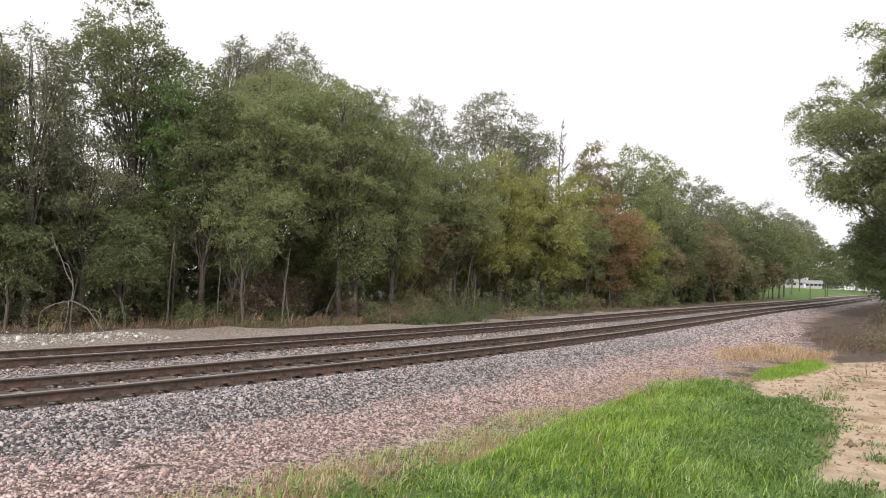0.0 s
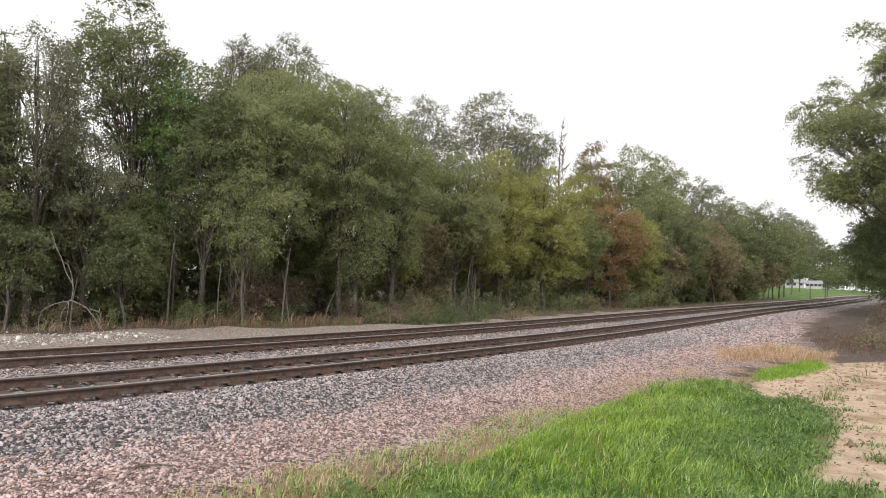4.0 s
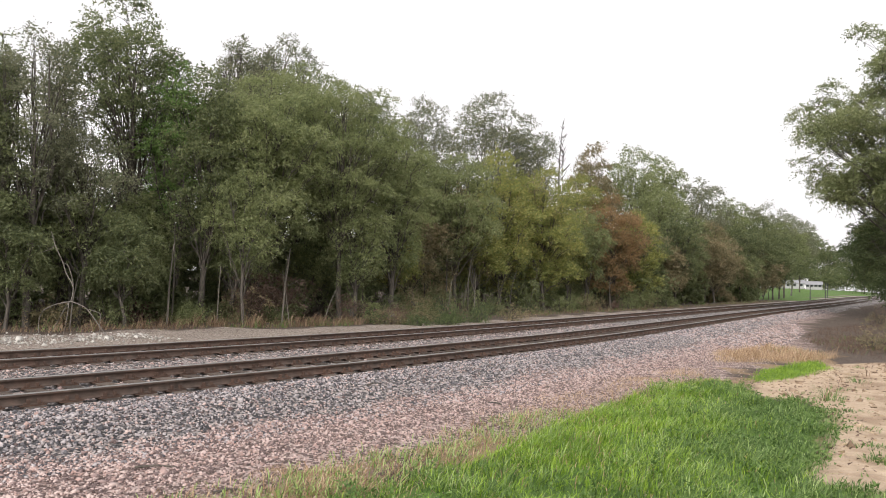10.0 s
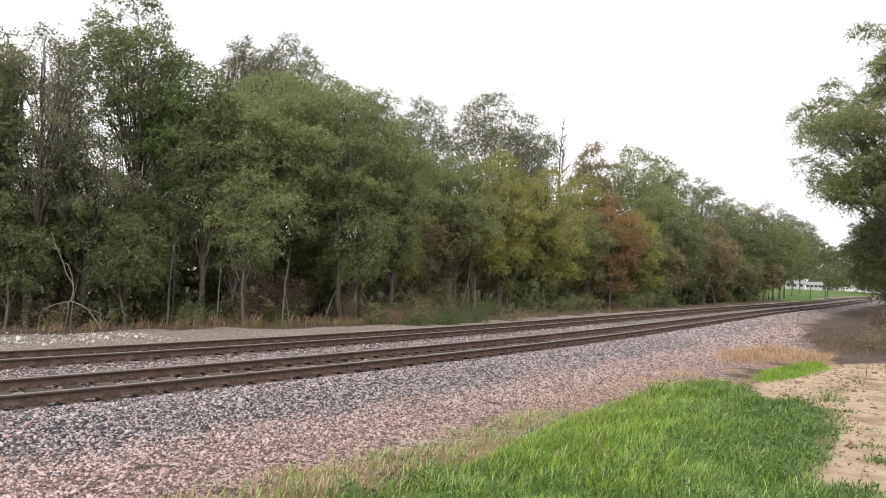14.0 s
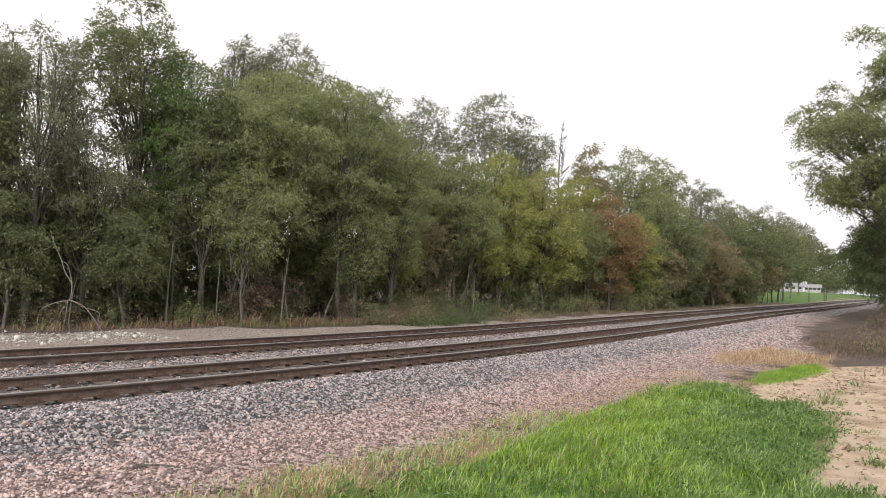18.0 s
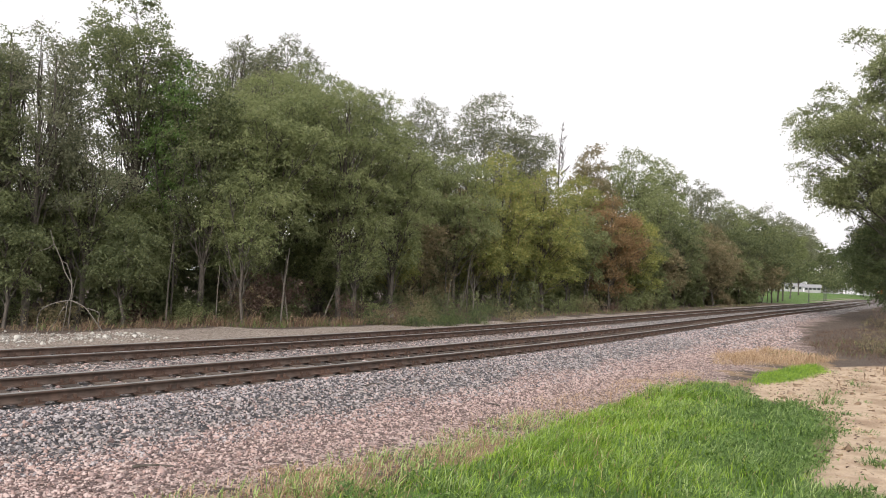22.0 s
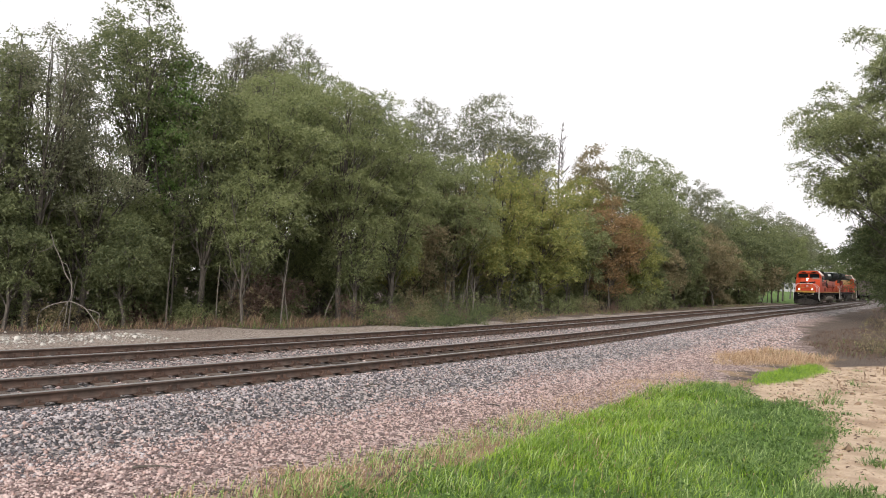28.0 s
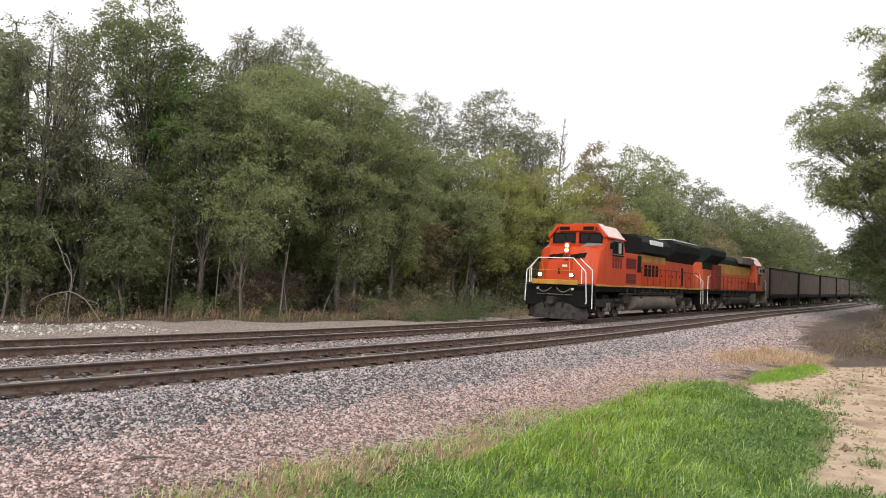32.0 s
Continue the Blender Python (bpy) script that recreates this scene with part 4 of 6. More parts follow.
def build_right_side(rng):
    # boughs of the spreading tree: reach from the trunk, height
    boughs = [(-10.6, 12.2), (-10.2, 13.7), (-9.7, 10.9), (-9.0, 15.0), (-8.3, 16.4), (-7.4, 17.6), (-6.2, 18.6), (-5.0, 19.4), (-3.8, 20.4), (-7.8, 13.0),
              (-6.2, 15.2), (-5.2, 17.2), (-4.0, 19.0), (-4.8, 13.4), (-6.6, 10.4), (-3.2, 15.2), (-4.4, 11.0), (-2.4, 12.4), (-8.2, 8.4), (-6.6, 8.8),
              (-7.6, 9.8), (-9.2, 9.6), (-5.4, 9.4), (-2.0, 9.6), (-0.8, 16.6), (0.6, 19.4), (3.0, 18.4), (6.0, 15.0), (7.0, 11.0), (2.0, 13.0)]
    grow_tree("gry", 37.1, 50.0, 22.0, 9.4, rng, "tree", "large spreading grey-green tree overhanging the railway", 64, 124000, (0.150, 0.085), 0.3, 0.45, 0.30, 3, flat=0.85, pad=0.82,
              boughs=boughs, spray=0.5)
    low = [(-5.6, 5.8), (-4.6, 5.2), (-4.0, 6.4), (-3.2, 5.0), (-2.4, 5.8), (-1.6, 4.3), (-1.2, 6.6), (0.0, 4.2), (1.0, 6.0), (3.0, 5.5)]
    grow_tree("drk", 37.2, 54.0, 7.4, 5.0, rng, "tree", "low dark green tree hanging over the railway", 40, 44000, (0.14, 0.08), 0.3, 0.5, 0.16, 3, flat=0.8, pad=1.0, boughs=low, spray=0.5)
    for kind, x, y, h, half, foot, label in (
            ("drk", 42.6, 61.5, 11.0, 4.2, 0.22, "dense dark green tree behind the spreading one"),
            ("brt", 47.5, 67.5, 11.5, 4.8, 0.20, "fresh green tree beside the railway"),
            ("drk", 54.0, 76.5, 12.0, 5.6, 0.20, "dense dark green tree by the railway"),
            ("drk", 66.0, 91.0, 13.0, 6.0, 0.15, "dense dark green tree far along the railway"),
            ("loc", 42.5, 58.0, 18.0, 5.4, 0.25, "tall locust tree behind the spreading one")):
        size = 0.7 + 0.3 * y / 50
        grow_tree(kind, x, y, h, half, rng, "tree", label, 30, 24000, (0.17 * size, 0.10 * size), foot, 0.45, 0.06 + 0.01 * h, 2, flat=0.7, spray=0.5 * size, k=7)
    for x, y, h, half in ((37.2, 52.0, 4.2, 2.3), (40.6, 59.0, 4.2, 2.4), (46.4, 68.0, 4.8, 2.6), (50.6, 74.5, 5.0, 2.8), (33.4, 45.0, 2.0, 1.4)):
        grow_bush("drk", x, y, h, half, rng, 12000, (0.14, 0.085), "dense dark green shrub beside the railway", 0.4)
    for k in range(7):
        x, y, _ = on_track(96.0 + 11 * k, -7.5 - 0.5 * (k % 2))
        grow_bush("drk", x, y, 4.6, 3.0, rng, 5000, (0.26, 0.16), "dense dark green shrub far along the railway", 0.4, spray=0.9, k=8)
    grow_bush("drk", 22.4, 29.4, 2.3, 1.5, rng, 9000, (0.11, 0.055), "dark green bush beside the dirt track", 0.4)


def build_grass(rng):
    def lush(x, y):
        return 0.5 + 0.35 * np.sin(x * 2.1 + 1.5 * np.sin(y * 1.2)) * np.sin(y * 1.7 + np.sin(x * 1.9)) + 0.25 * np.sin(x * 5.3 + y * 3.1) * np.sin(y * 4.7 - x * 2)

    def weedy(x, y):
        return np.maximum(smooth(2.3, 4.8, x - 0.42 * (y - 9) + 0.5 * np.sin(y * 2.3)), 0.45 * smooth(-8.2, -7.0, -y + 0.4 * np.sin(x * 2.7)))

    x, y = scatter(46000, GRASS_PATCH, rng)
    v, wd = lush(x, y), weedy(x, y)
    rim = soft_inside(x, y, GRASS_PATCH, 0.45)
    keep = rng.random(len(x)) < (0.35 + 0.65 * v) * rim ** 0.7
    x, y, v, wd, rim = x[keep], y[keep], v[keep], wd[keep], rim[keep]
    right = rng.random(len(x)) < wd
    h = (0.07 + 0.17 * v) * (0.4 + 0.6 * rim) * (1 - 0.35 * wd)
    dry = (rng.random(len(x)) < 0.10 + 0.35 * (1 - rim)) & ~right
    for m, sel, w, nm, nm2 in ((GRASS, ~right & ~dry, 0.011, "grass", "bright green uncut grass bending in the wind"), (WEED, right, 0.014, "grass", "dark green low grass among weeds"),
                               (DRY, dry, 0.009, "dry_grass", "straw-coloured blades among the green grass")):
        tagged(blades(nm, x[sel], y[sel], ground_z(x[sel], y[sel]), h[sel], w, m, rng, 1.2), nm2, "grass", kind="stuff")
    # clumps of long arching blades stand over the short ones
    x, y, out, k = clumps_in(GRASS_PATCH, 680, 46, 0.10, rng)
    rim = soft_inside(x, y, GRASS_PATCH, 0.35)
    tall = rng.uniform(0.55, 1.25, 680)[k]
    keep = rng.random(len(x)) < rim ** 2
    x, y, out, tall, rim = x[keep], y[keep], out[keep] * 0.6, tall[keep], rim[keep]
    wd = weedy(x, y)
    pale = rng.random(len(x)) < 0.32 - 0.14 * wd
    dark = ~pale & (rng.random(len(x)) < 0.15 + 0.85 * wd)
    hump = 1 + 0.5 * np.exp(-((x - 4.6) ** 2 + (y - 13.6) ** 2) / 3.0)
    h = 0.23 * tall * hump * (0.5 + 0.5 * rim) * (1 - 0.2 * wd)
    for m, sel, words in ((GRASS, ~pale & ~dark, "clumps of long bright green arching grass"), (WEED, dark, "clumps of darker green arching grass"),
                          (PALE_BLADE, pale, "pale tips of arching grass blades")):
        tagged(arching("tall_grass", x[sel], y[sel], ground_z(x[sel], y[sel]), h[sel], 0.0085, m, rng, out[sel]), words, "grass", kind="stuff")
    # broad-leaved weeds
    x, y = scatter(1500, GRASS_PATCH, rng)
    keep = rng.random(len(x)) < weedy(x, y) * 0.7 + 0.06
    x, y = x[keep], y[keep]
    c = np.stack([x, y, ground_z(x, y) + 0.05], -1)
    at, way = sprays(c, np.full(len(c), 0.12), len(c) * 2, 0.16, 0.2, rng)
    at[:, 2] = np.maximum(at[:, 2], ground_z(at[:, 0], at[:, 1]) + 0.01)
    tagged(leaves("weeds", at, way + np.array([0, 0, 0.35]), 0.05, 0.026, WEED, None, rng), "low broad-leaved green weeds", "weeds", kind="stuff")
    # scattered tufts at the dirt's edge
    x, y = scatter(60, SAND_PATCH, rng)
    k = rng.integers(0, 60, 1600)
    x, y = x[k] + rng.normal(size=1600) * 0.09, y[k] + rng.normal(size=1600) * 0.09
    tagged(blades("grass", x, y, ground_z(x, y), 0.08, 0.009, WEED, rng, 1.4), "tiny green tufts in the sandy dirt", "grass", kind="stuff")
    x, y = scatter(8000, SAND_PATCH, rng)
    tagged(stones("clods", x, y, ground_z(x, y), 0.026 * np.exp(rng.normal(size=8000) * 0.6), CLOD, rng, 0.6), "crumbled sandy clods and pebbles", "clods", kind="stuff")
    crusty = [(6.6, 13.2), (7.0, 15.4), (9.0, 17.0), (11.1, 19.8), (14.0, 20.8), (13.0, 17.0), (10.0, 14.0), (7.6, 12.4)]
    x, y = scatter(420, crusty, rng)
    tagged(stones("clods", x, y, ground_z(x, y), 0.055 * np.exp(rng.normal(size=420) * 0.45), CLOD_DARK, rng, 0.55), "dark broken clods of dried mud", "clods", kind="stuff")
    x, y = scatter(160, SAND_PATCH, rng)
    tagged(stones("clods", x, y, ground_z(x, y), 0.04 * np.exp(rng.normal(size=160) * 0.5), CLOD_DARK, rng, 0.5), "scattered dark crumbs on the sand", "clods", kind="stuff")
    # low tufts on the dirt
    for tx, ty, n, h in ((5.83, 9.47, 90, 0.10), (6.5, 10.64, 60, 0.08), (5.48, 8.63, 120, 0.12), (7.1, 12.1, 70, 0.10), (7.5, 13.4, 90, 0.16), (6.7, 13.0, 110, 0.20), (8.6, 14.8, 60, 0.10),
                         (7.83, 14.02, 26, 0.30), (6.1, 8.9, 70, 0.10), (7.4, 10.9, 50, 0.08), (9.6, 16.0, 50, 0.16)):
        d = rng.normal(size=(n, 2)) * 0.11
        x, y = tx + d[:, 0] * 1.3, ty + d[:, 1]
        tagged(arching("grass_tuft", x, y, ground_z(x, y), h * rng.uniform(0.6, 1.2, n), 0.012, WEED, rng, d / 0.11), "low green tuft growing on the sandy dirt", "grass tuft", group="tufts on the dirt")
    for tx, ty in ((7.83, 14.02), (8.9, 15.5), (7.2, 13.1), (10.6, 17.4), (9.3, 15.2), (12.0, 18.8)):
        n = 5
        x, y = tx + rng.normal(size=n) * 0.06, ty + rng.normal(size=n) * 0.06
        tagged(arching("dry_stalks", x, y, ground_z(x, y), 0.32, 0.016, DRY_RED, rng), "few dry brown stalks on the dirt", "stalks", kind="stuff")
    x, y = scatter(3000, LIGHT_PATCH, rng)
    x, y = x + rng.normal(size=3000) * 0.10, y + rng.normal(size=3000) * 0.10
    tagged(blades("grass", x, y, ground_z(x, y), 0.11, 0.011, GRASS, rng, 1.4), "short light green grass strip by the dirt", "grass", kind="stuff")
    x, y, out, k = clumps_in(DRY_PATCH, 80, 22, 0.13, rng)
    tagged(arching("dry_grass", x, y, ground_z(x, y), 0.32 * rng.uniform(0.4, 1.2, 80)[k], 0.011, DRY, rng, out * 0.5), "ragged straw-coloured grass tufts", "dry grass", kind="stuff")
    x, y = scatter(3600, DRY_PATCH, rng)
    v = lush(x * 1.4, y * 1.4) * soft_inside(x, y, DRY_PATCH, 0.8)
    keep = rng.random(len(x)) < v * 1.1
    x, y, v = x[keep], y[keep], v[keep]
    gr = rng.random(len(x)) < smooth(10.5, 14.0, x) * 0.6
    for m, sel, nm in ((DRY, ~gr, "dry straw-coloured grass beside the gravel"), (WEED, gr, "greener stems among the dry grass")):
        tagged(blades("dry_grass", x[sel], y[sel], ground_z(x[sel], y[sel]), 0.10 + 0.30 * v[sel], 0.012, m, rng, 1.6), nm, "dry grass", kind="stuff")
    # rank brown growth between the dry strip and the bushes
    rank = [(13.0, 21.6), (14.4, 27.8), (17.5, 31.5), (22.0, 33.0), (21.0, 22.0)]
    x, y = scatter(9000, rank, rng)
    keep = rng.random(len(x)) < (0.25 + 0.9 * lush(x * 1.1, y * 1.1)) * soft_inside(x, y, rank, 1.0) ** 2
    x, y = x[keep], y[keep]
    gr = rng.random(len(x)) < 0.10
    for m, sel, nm in ((BROWN_WEED, ~gr, "brown rank weeds beside the bushes"), (WEED, gr, "dark green stems among the brown weeds")):
        tagged(blades("weeds", x[sel], y[sel], ground_z(x[sel], y[sel]), 0.24, 0.012, m, rng, 1.9), nm, "weeds", kind="stuff")
    # low dead stems farther along, under the spreading tree
    x, y = scatter(9000, [(13.2, 23.6), (15.4, 29.6), (20.4, 38.0), (26.0, 43.5), (30.0, 45.0), (25.0, 34.0), (20.0, 23.0)], rng)
    keep = rng.random(len(x)) < 0.15 + 0.8 * lush(x * 0.8, y * 0.8)
    x, y = x[keep], y[keep]
    tagged(blades("dead_stems", x, y, ground_z(x, y), 0.17, 0.015, BROWN_WEED, rng, 1.8), "low dead brown stems under the spreading tree", "weeds", kind="stuff")
    # thin dry tufts in the gravel
    c = scatter(110, [(-2.6, 6.0), (-0.4, 8.8), (1.6, 12.0), (4.6, 16.2), (6.6, 18.0), (5.5, 14.9), (2.6, 11.6), (0.9, 9.0), (-0.6, 6.4)], rng)
    k = rng.integers(0, 110, 3600)
    x, y = c[0][k] + rng.normal(size=3600) * 0.2, c[1][k] + rng.normal(size=3600) * 0.2
    tagged(blades("dry_grass", x, y, ground_z(x, y), 0.11, 0.008, DRY, rng, 1.5), "sparse dry grass tufts in the gravel", "dry grass", kind="stuff")
    # tall straw stands in clumps along the wood's edge
    c = 13 + 15 * rng.random(70)
    k = rng.integers(0, 70, 70 * 26)
    s = c[k] + rng.normal(size=len(k)) * 0.16
    edge = np.interp(s, (-15, 8, 14, 20, 28, 50, 120), (15.1, 14.8, 14.3, 12.3, 11.9, 11.1, 10.5))
    x, y, _ = on_track(s, edge + (0.3 + 1.1 * rng.random(70))[k] + rng.normal(size=len(k)) * 0.12)
    tagged(arching("dry_grass", x, y, ground_z(x, y), 0.62 * rng.uniform(0.5, 1.25, 70)[k], 0.014, DRY_RED, rng), "tall dry straw along the wood", "dry grass", kind="stuff")
    # thin yellowing grass runs out into the gravel
    x, y, out, k = clumps_in([(-2.6, 5.9), (-1.0, 7.9), (0.2, 9.4), (1.4, 11.2), (2.2, 11.4), (0.9, 8.9), (-0.2, 7.2), (-1.0, 5.9)], 150, 20, 0.15, rng)
    pick = rng.random(len(x))
    for m, sel, words in ((DRY, pick < 0.28, "straw-coloured grass thinning out over gravel"), (PALE_BLADE, pick > 0.5, "pale green grass thinning out over gravel"),
                          (WEED, (pick >= 0.28) & (pick <= 0.5), "green blades thinning out over gravel")):
        tagged(arching("thin_grass", x[sel], y[sel], ground_z(x[sel], y[sel]), 0.15, 0.009, m, rng, out[sel] * 0.6), words, "grass", kind="stuff")
    # weeds along the wood's edge, in uneven patches
    n = 20000
    s = 3 + 110 * rng.random(n) ** 1.6
    edge = np.interp(s, (-15, 8, 14, 20, 28, 50, 120), (15.1, 14.8, 14.3, 12.3, 11.9, 11.1, 10.5))
    x, y, _ = on_track(s, edge + abs(rng.normal(size=n)) * 0.9 + 0.35 * np.sin(s * 1.7) + 0.25 * np.sin(s * 4.1))
    thick = 0.5 + 0.5 * np.sin(s * 2.9 + 2 * np.sin(s * 0.8)) * np.sin(x * 1.9 + y)
    keep = rng.random(n) < 0.10 + 0.90 * thick ** 1.6
    x, y, s, thick = x[keep], y[keep], s[keep], thick[keep]
    green = rng.random(len(s)) < np.interp(s, (5, 15, 17, 26, 30, 40), (0.12, 0.15, 0.6, 0.5, 0.15, 0.35))
    tall = (0.06 + 0.40 * thick ** 1.6) * rng.uniform(0.3, 1.6, len(s))
    for m, sel, nm in ((DRY_RED, ~green, "dry reddish weeds along the wood"), (WEED, green, "green weeds along the wood")):
        tagged(blades("weeds", x[sel], y[sel], ground_z(x[sel], y[sel]), tall[sel], 0.013, m, rng, 1.7), nm, "weeds", kind="stuff")


def build_deadwood(rng):
    # a pale fallen limb caught in the undergrowth, its forks arching to the ground
    z = float(ground_z(-12.8, 23.3)) - 0.03
    y = 23.3
    branch("dead_branch", [([(-13.2, y, 3.4), (-13.12, y, 3.17), (-13.05, y, 2.94), (-12.92, y, 2.70), (-12.75, y, 2.36), (-12.63, y, 1.99), (-12.36, y, 1.62), (-12.36, y, 1.30), (-12.42, y, 1.07)], 0.009, 0.020),
                           ([(-12.75, y, 2.36), (-12.52, y - 0.1, 2.30), (-12.38, y - 0.1, 1.92), (-12.36, y, 1.62)], 0.010, 0.013),
                           ([(-13.05, y, 2.94), (-13.21, y, 2.79), (-13.53, y, 2.68)], 0.016, 0.007),
                           ([(-12.42, y, 1.07), (-12.91, y - 0.1, 0.96), (-13.22, y - 0.2, 0.76), (-13.34, y - 0.2, 0.51), (-13.33, y - 0.2, z)], 0.019, 0.013),
                           ([(-12.42, y, 1.07), (-12.07, y - 0.3, 1.03), (-11.69, y - 0.4, 0.89), (-11.42, y - 0.5, 0.64), (-10.85, y - 0.6, z)], 0.019, 0.012),
                           ([(-11.60, y - 0.4, 0.84), (-11.18, y - 0.4, 0.72), (-11.22, y - 0.4, 0.46), (-11.20, y - 0.4, z)], 0.014, 0.009),
                           ([(-12.50, y, 1.02), (-12.62, y - 0.1, 0.70), (-12.72, y - 0.1, 0.48), (-13.0, y - 0.1, z)], 0.015, 0.008),
                           ([(-12.48, y, 1.04), (-12.40, y - 0.2, 0.62), (-12.45, y - 0.3, z)], 0.013, 0.008)],
           PALE_WOOD, "bleached forked dead branch arching out of undergrowth", "branch")
    # pale thin trunks and leaning poles at the wood's edge
    for s, o, h, lean in ((14.6, 15.9, 3.3, 0.05), (19.6, 14.4, 3.4, 0.22), (19.9, 14.2, 2.4, -0.45), (16.6, 15.2, 2.6, 0.0), (21.5, 13.6, 1.6, 0.5), (10.6, 16.2, 1.9, 0.1), (31.0, 13.0, 2.2, 0.2), (33.5, 12.8, 2.6, 0.1)):
        x, y, _ = on_track(s, o)
        zb = float(ground_z(x, y)) - 0.03
        branch("pale_trunk", [([(x, y, zb), (x + lean * 0.4, y, zb + h * 0.5), (x + lean, y + 0.2, zb + h)], 0.045 if h > 3 else 0.03, 0.022 if h > 3 else 0.012)],
               PALE_TRUNK, "pale thin trunk standing at the wood's edge", "trunk")
    # sticks on the gravel
    for x, y, a, ln in ((-2.98, 7.46, 0.15, 0.42), (-1.95, 6.55, 0.6, 0.25), (-4.1, 6.4, 0.2, 0.3), (17.6, 27.0, 0.3, 0.7), (16.0, 28.6, 0.9, 0.5), (3.9, 12.9, 0.4, 0.2), (-1.15, 12.3, 0.9, 0.34), (0.95, 11.9, 2.6, 0.26), (14.6, 30.4, 0.2, 0.6), (18.4, 33.0, 2.8, 0.7), (15.6, 24.6, 1.0, 0.8), (14.9, 23.4, 2.4, 0.6)):
        d = np.array((math.cos(a), math.sin(a), 0)) * ln / 2
        c = np.array((x, y, float(ground_z(x, y)) + 0.02))
        branch("stick", [([c - d, c + np.array((0, 0, 0.02)), c + d], 0.016, 0.008)], BARK, "short dark stick lying on the gravel", "stick")
    big_stone(-2.42, 33.4, 0.60, ROAD_ROCK, "weathered grey rock beside the gravel road", rng)
    big_stone(-1.95, 33.8, 0.34, ROAD_ROCK, "small pale rock beside the gravel road", rng)
    # brown leaf litter gathers along the grass and under the bushes
    for poly, n in (([(4.6, 8.6), (5.6, 10.2), (6.4, 12.0), (7.3, 12.4), (6.7, 10.9), (5.8, 9.0), (5.0, 8.0)], 110), ([(6.9, 13.2), (7.2, 15.2), (10.8, 19.4), (12.6, 19.6), (9.6, 15.4), (7.6, 13.0)], 150),
                    ([(13.4, 21.2), (15.4, 28.6), (19.0, 32.0), (22.0, 31.0), (19.0, 23.0)], 900)):
        x, y = scatter(n, poly, rng)
        way = np.stack([rng.normal(size=n), rng.normal(size=n), rng.normal(size=n) * 0.25], -1)
        tagged(leaves("leaf_litter", np.stack([x, y, ground_z(x, y) + 0.018], -1), way, 0.055, 0.030, LEAF["dead"], None, rng), "dry brown leaf litter on the dirt", "leaf litter", kind="stuff")
    # dead brush under the spreading tree
    for k in range(26):
        s, o = rng.uniform(27, 66), rng.uniform(-9.5, -6.6)
        x, y, _ = on_track(s, o)
        h = rng.uniform(0.5, 1.3)
        grow_bush("dead" if k % 3 else "brn", x, y, h, h * 0.7, rng, 420, (0.10, 0.03), "bare brown brush under the spreading tree", 0.3, "brush")


# ---- far buildings and posts ----


def build_far():
    plain = mat("white_siding", [(0.336, 0.336, 0.344), (0.416, 0.416, 0.416)], scale=1.5, rough=0.7, bump=0.1)
    roof_m = mat("grey_shingles", [(0.22, 0.22, 0.23), (0.33, 0.33, 0.34)], scale=4, rough=0.9, bump=0.3)
    dark = mat("dark_window_glass", [(0.03, 0.035, 0.04), (0.06, 0.065, 0.07)], scale=1, rough=0.15, bump=0)
    post_m = mat("post_wood", [(0.05, 0.05, 0.055), (0.10, 0.10, 0.10)], scale=6, rough=0.9)
    for x, y, w, h, rot in ((166.0, 330.0, 11.0, 2.3, -26), (181.0, 338.0, 7.0, 2.0, -28)):
        z = float(ground_z(x, y)) + 0.6
        house = tagged(new("house"), "low white house with a grey roof across the field", "house")
        house.matrix_basis = pose(x, y, z - 0.6, 0, 0, rot)
        part("wall", boxed(-w / 2, w / 2, -4, 4, 0, h + 0.6), plain, house)
        part("roof", prism(bmesh.new(), [(-4.6, h + 0.6), (0, h + 2.2), (4.6, h + 0.6), (4.6, h + 0.4), (-4.6, h + 0.4)], -w / 2 - 0.4, w / 2 + 0.4, "x"), roof_m, house)
        for k in range(4):
            cx = -w / 2 + w * (k + 0.5) / 4
            win = part("window", boxed(cx - 0.6, cx + 0.6, -4.06, -4.0, 1.5, 2.6), dark, house)
            part("window_frame", boxed(cx - 0.7, cx + 0.7, -4.03, -3.99, 1.4, 2.7), plain, win)
    for s, o, h in ((138.0, 9.8, 2.5), (151.0, 9.2, 3.1), (153.5, 9.2, 3.1)):
        x, y, _ = on_track(s, o)
        bm = bmesh.new()
        rod(bm, (0, 0, 0), (0, 0, h), 0.09, 8, 0.075)
        ob = part("post", bm, post_m)
        ob.location = (x, y, float(ground_z(x, y)) - 0.05)
        tagged(ob, "dark wooden post at the field's edge", "post", group="posts at the field")


_rng = np.random.default_rng(11)
build_ground()
build_track(NEAR_MID, "near railway track of rusty rails on wooden ties", _rng)
build_track(FAR_MID, "far railway track of rusty rails on wooden ties", _rng)
build_ballast(_rng)
build_wood(_rng)
build_right_side(_rng)
build_grass(_rng)
build_deadwood(_rng)
build_far()


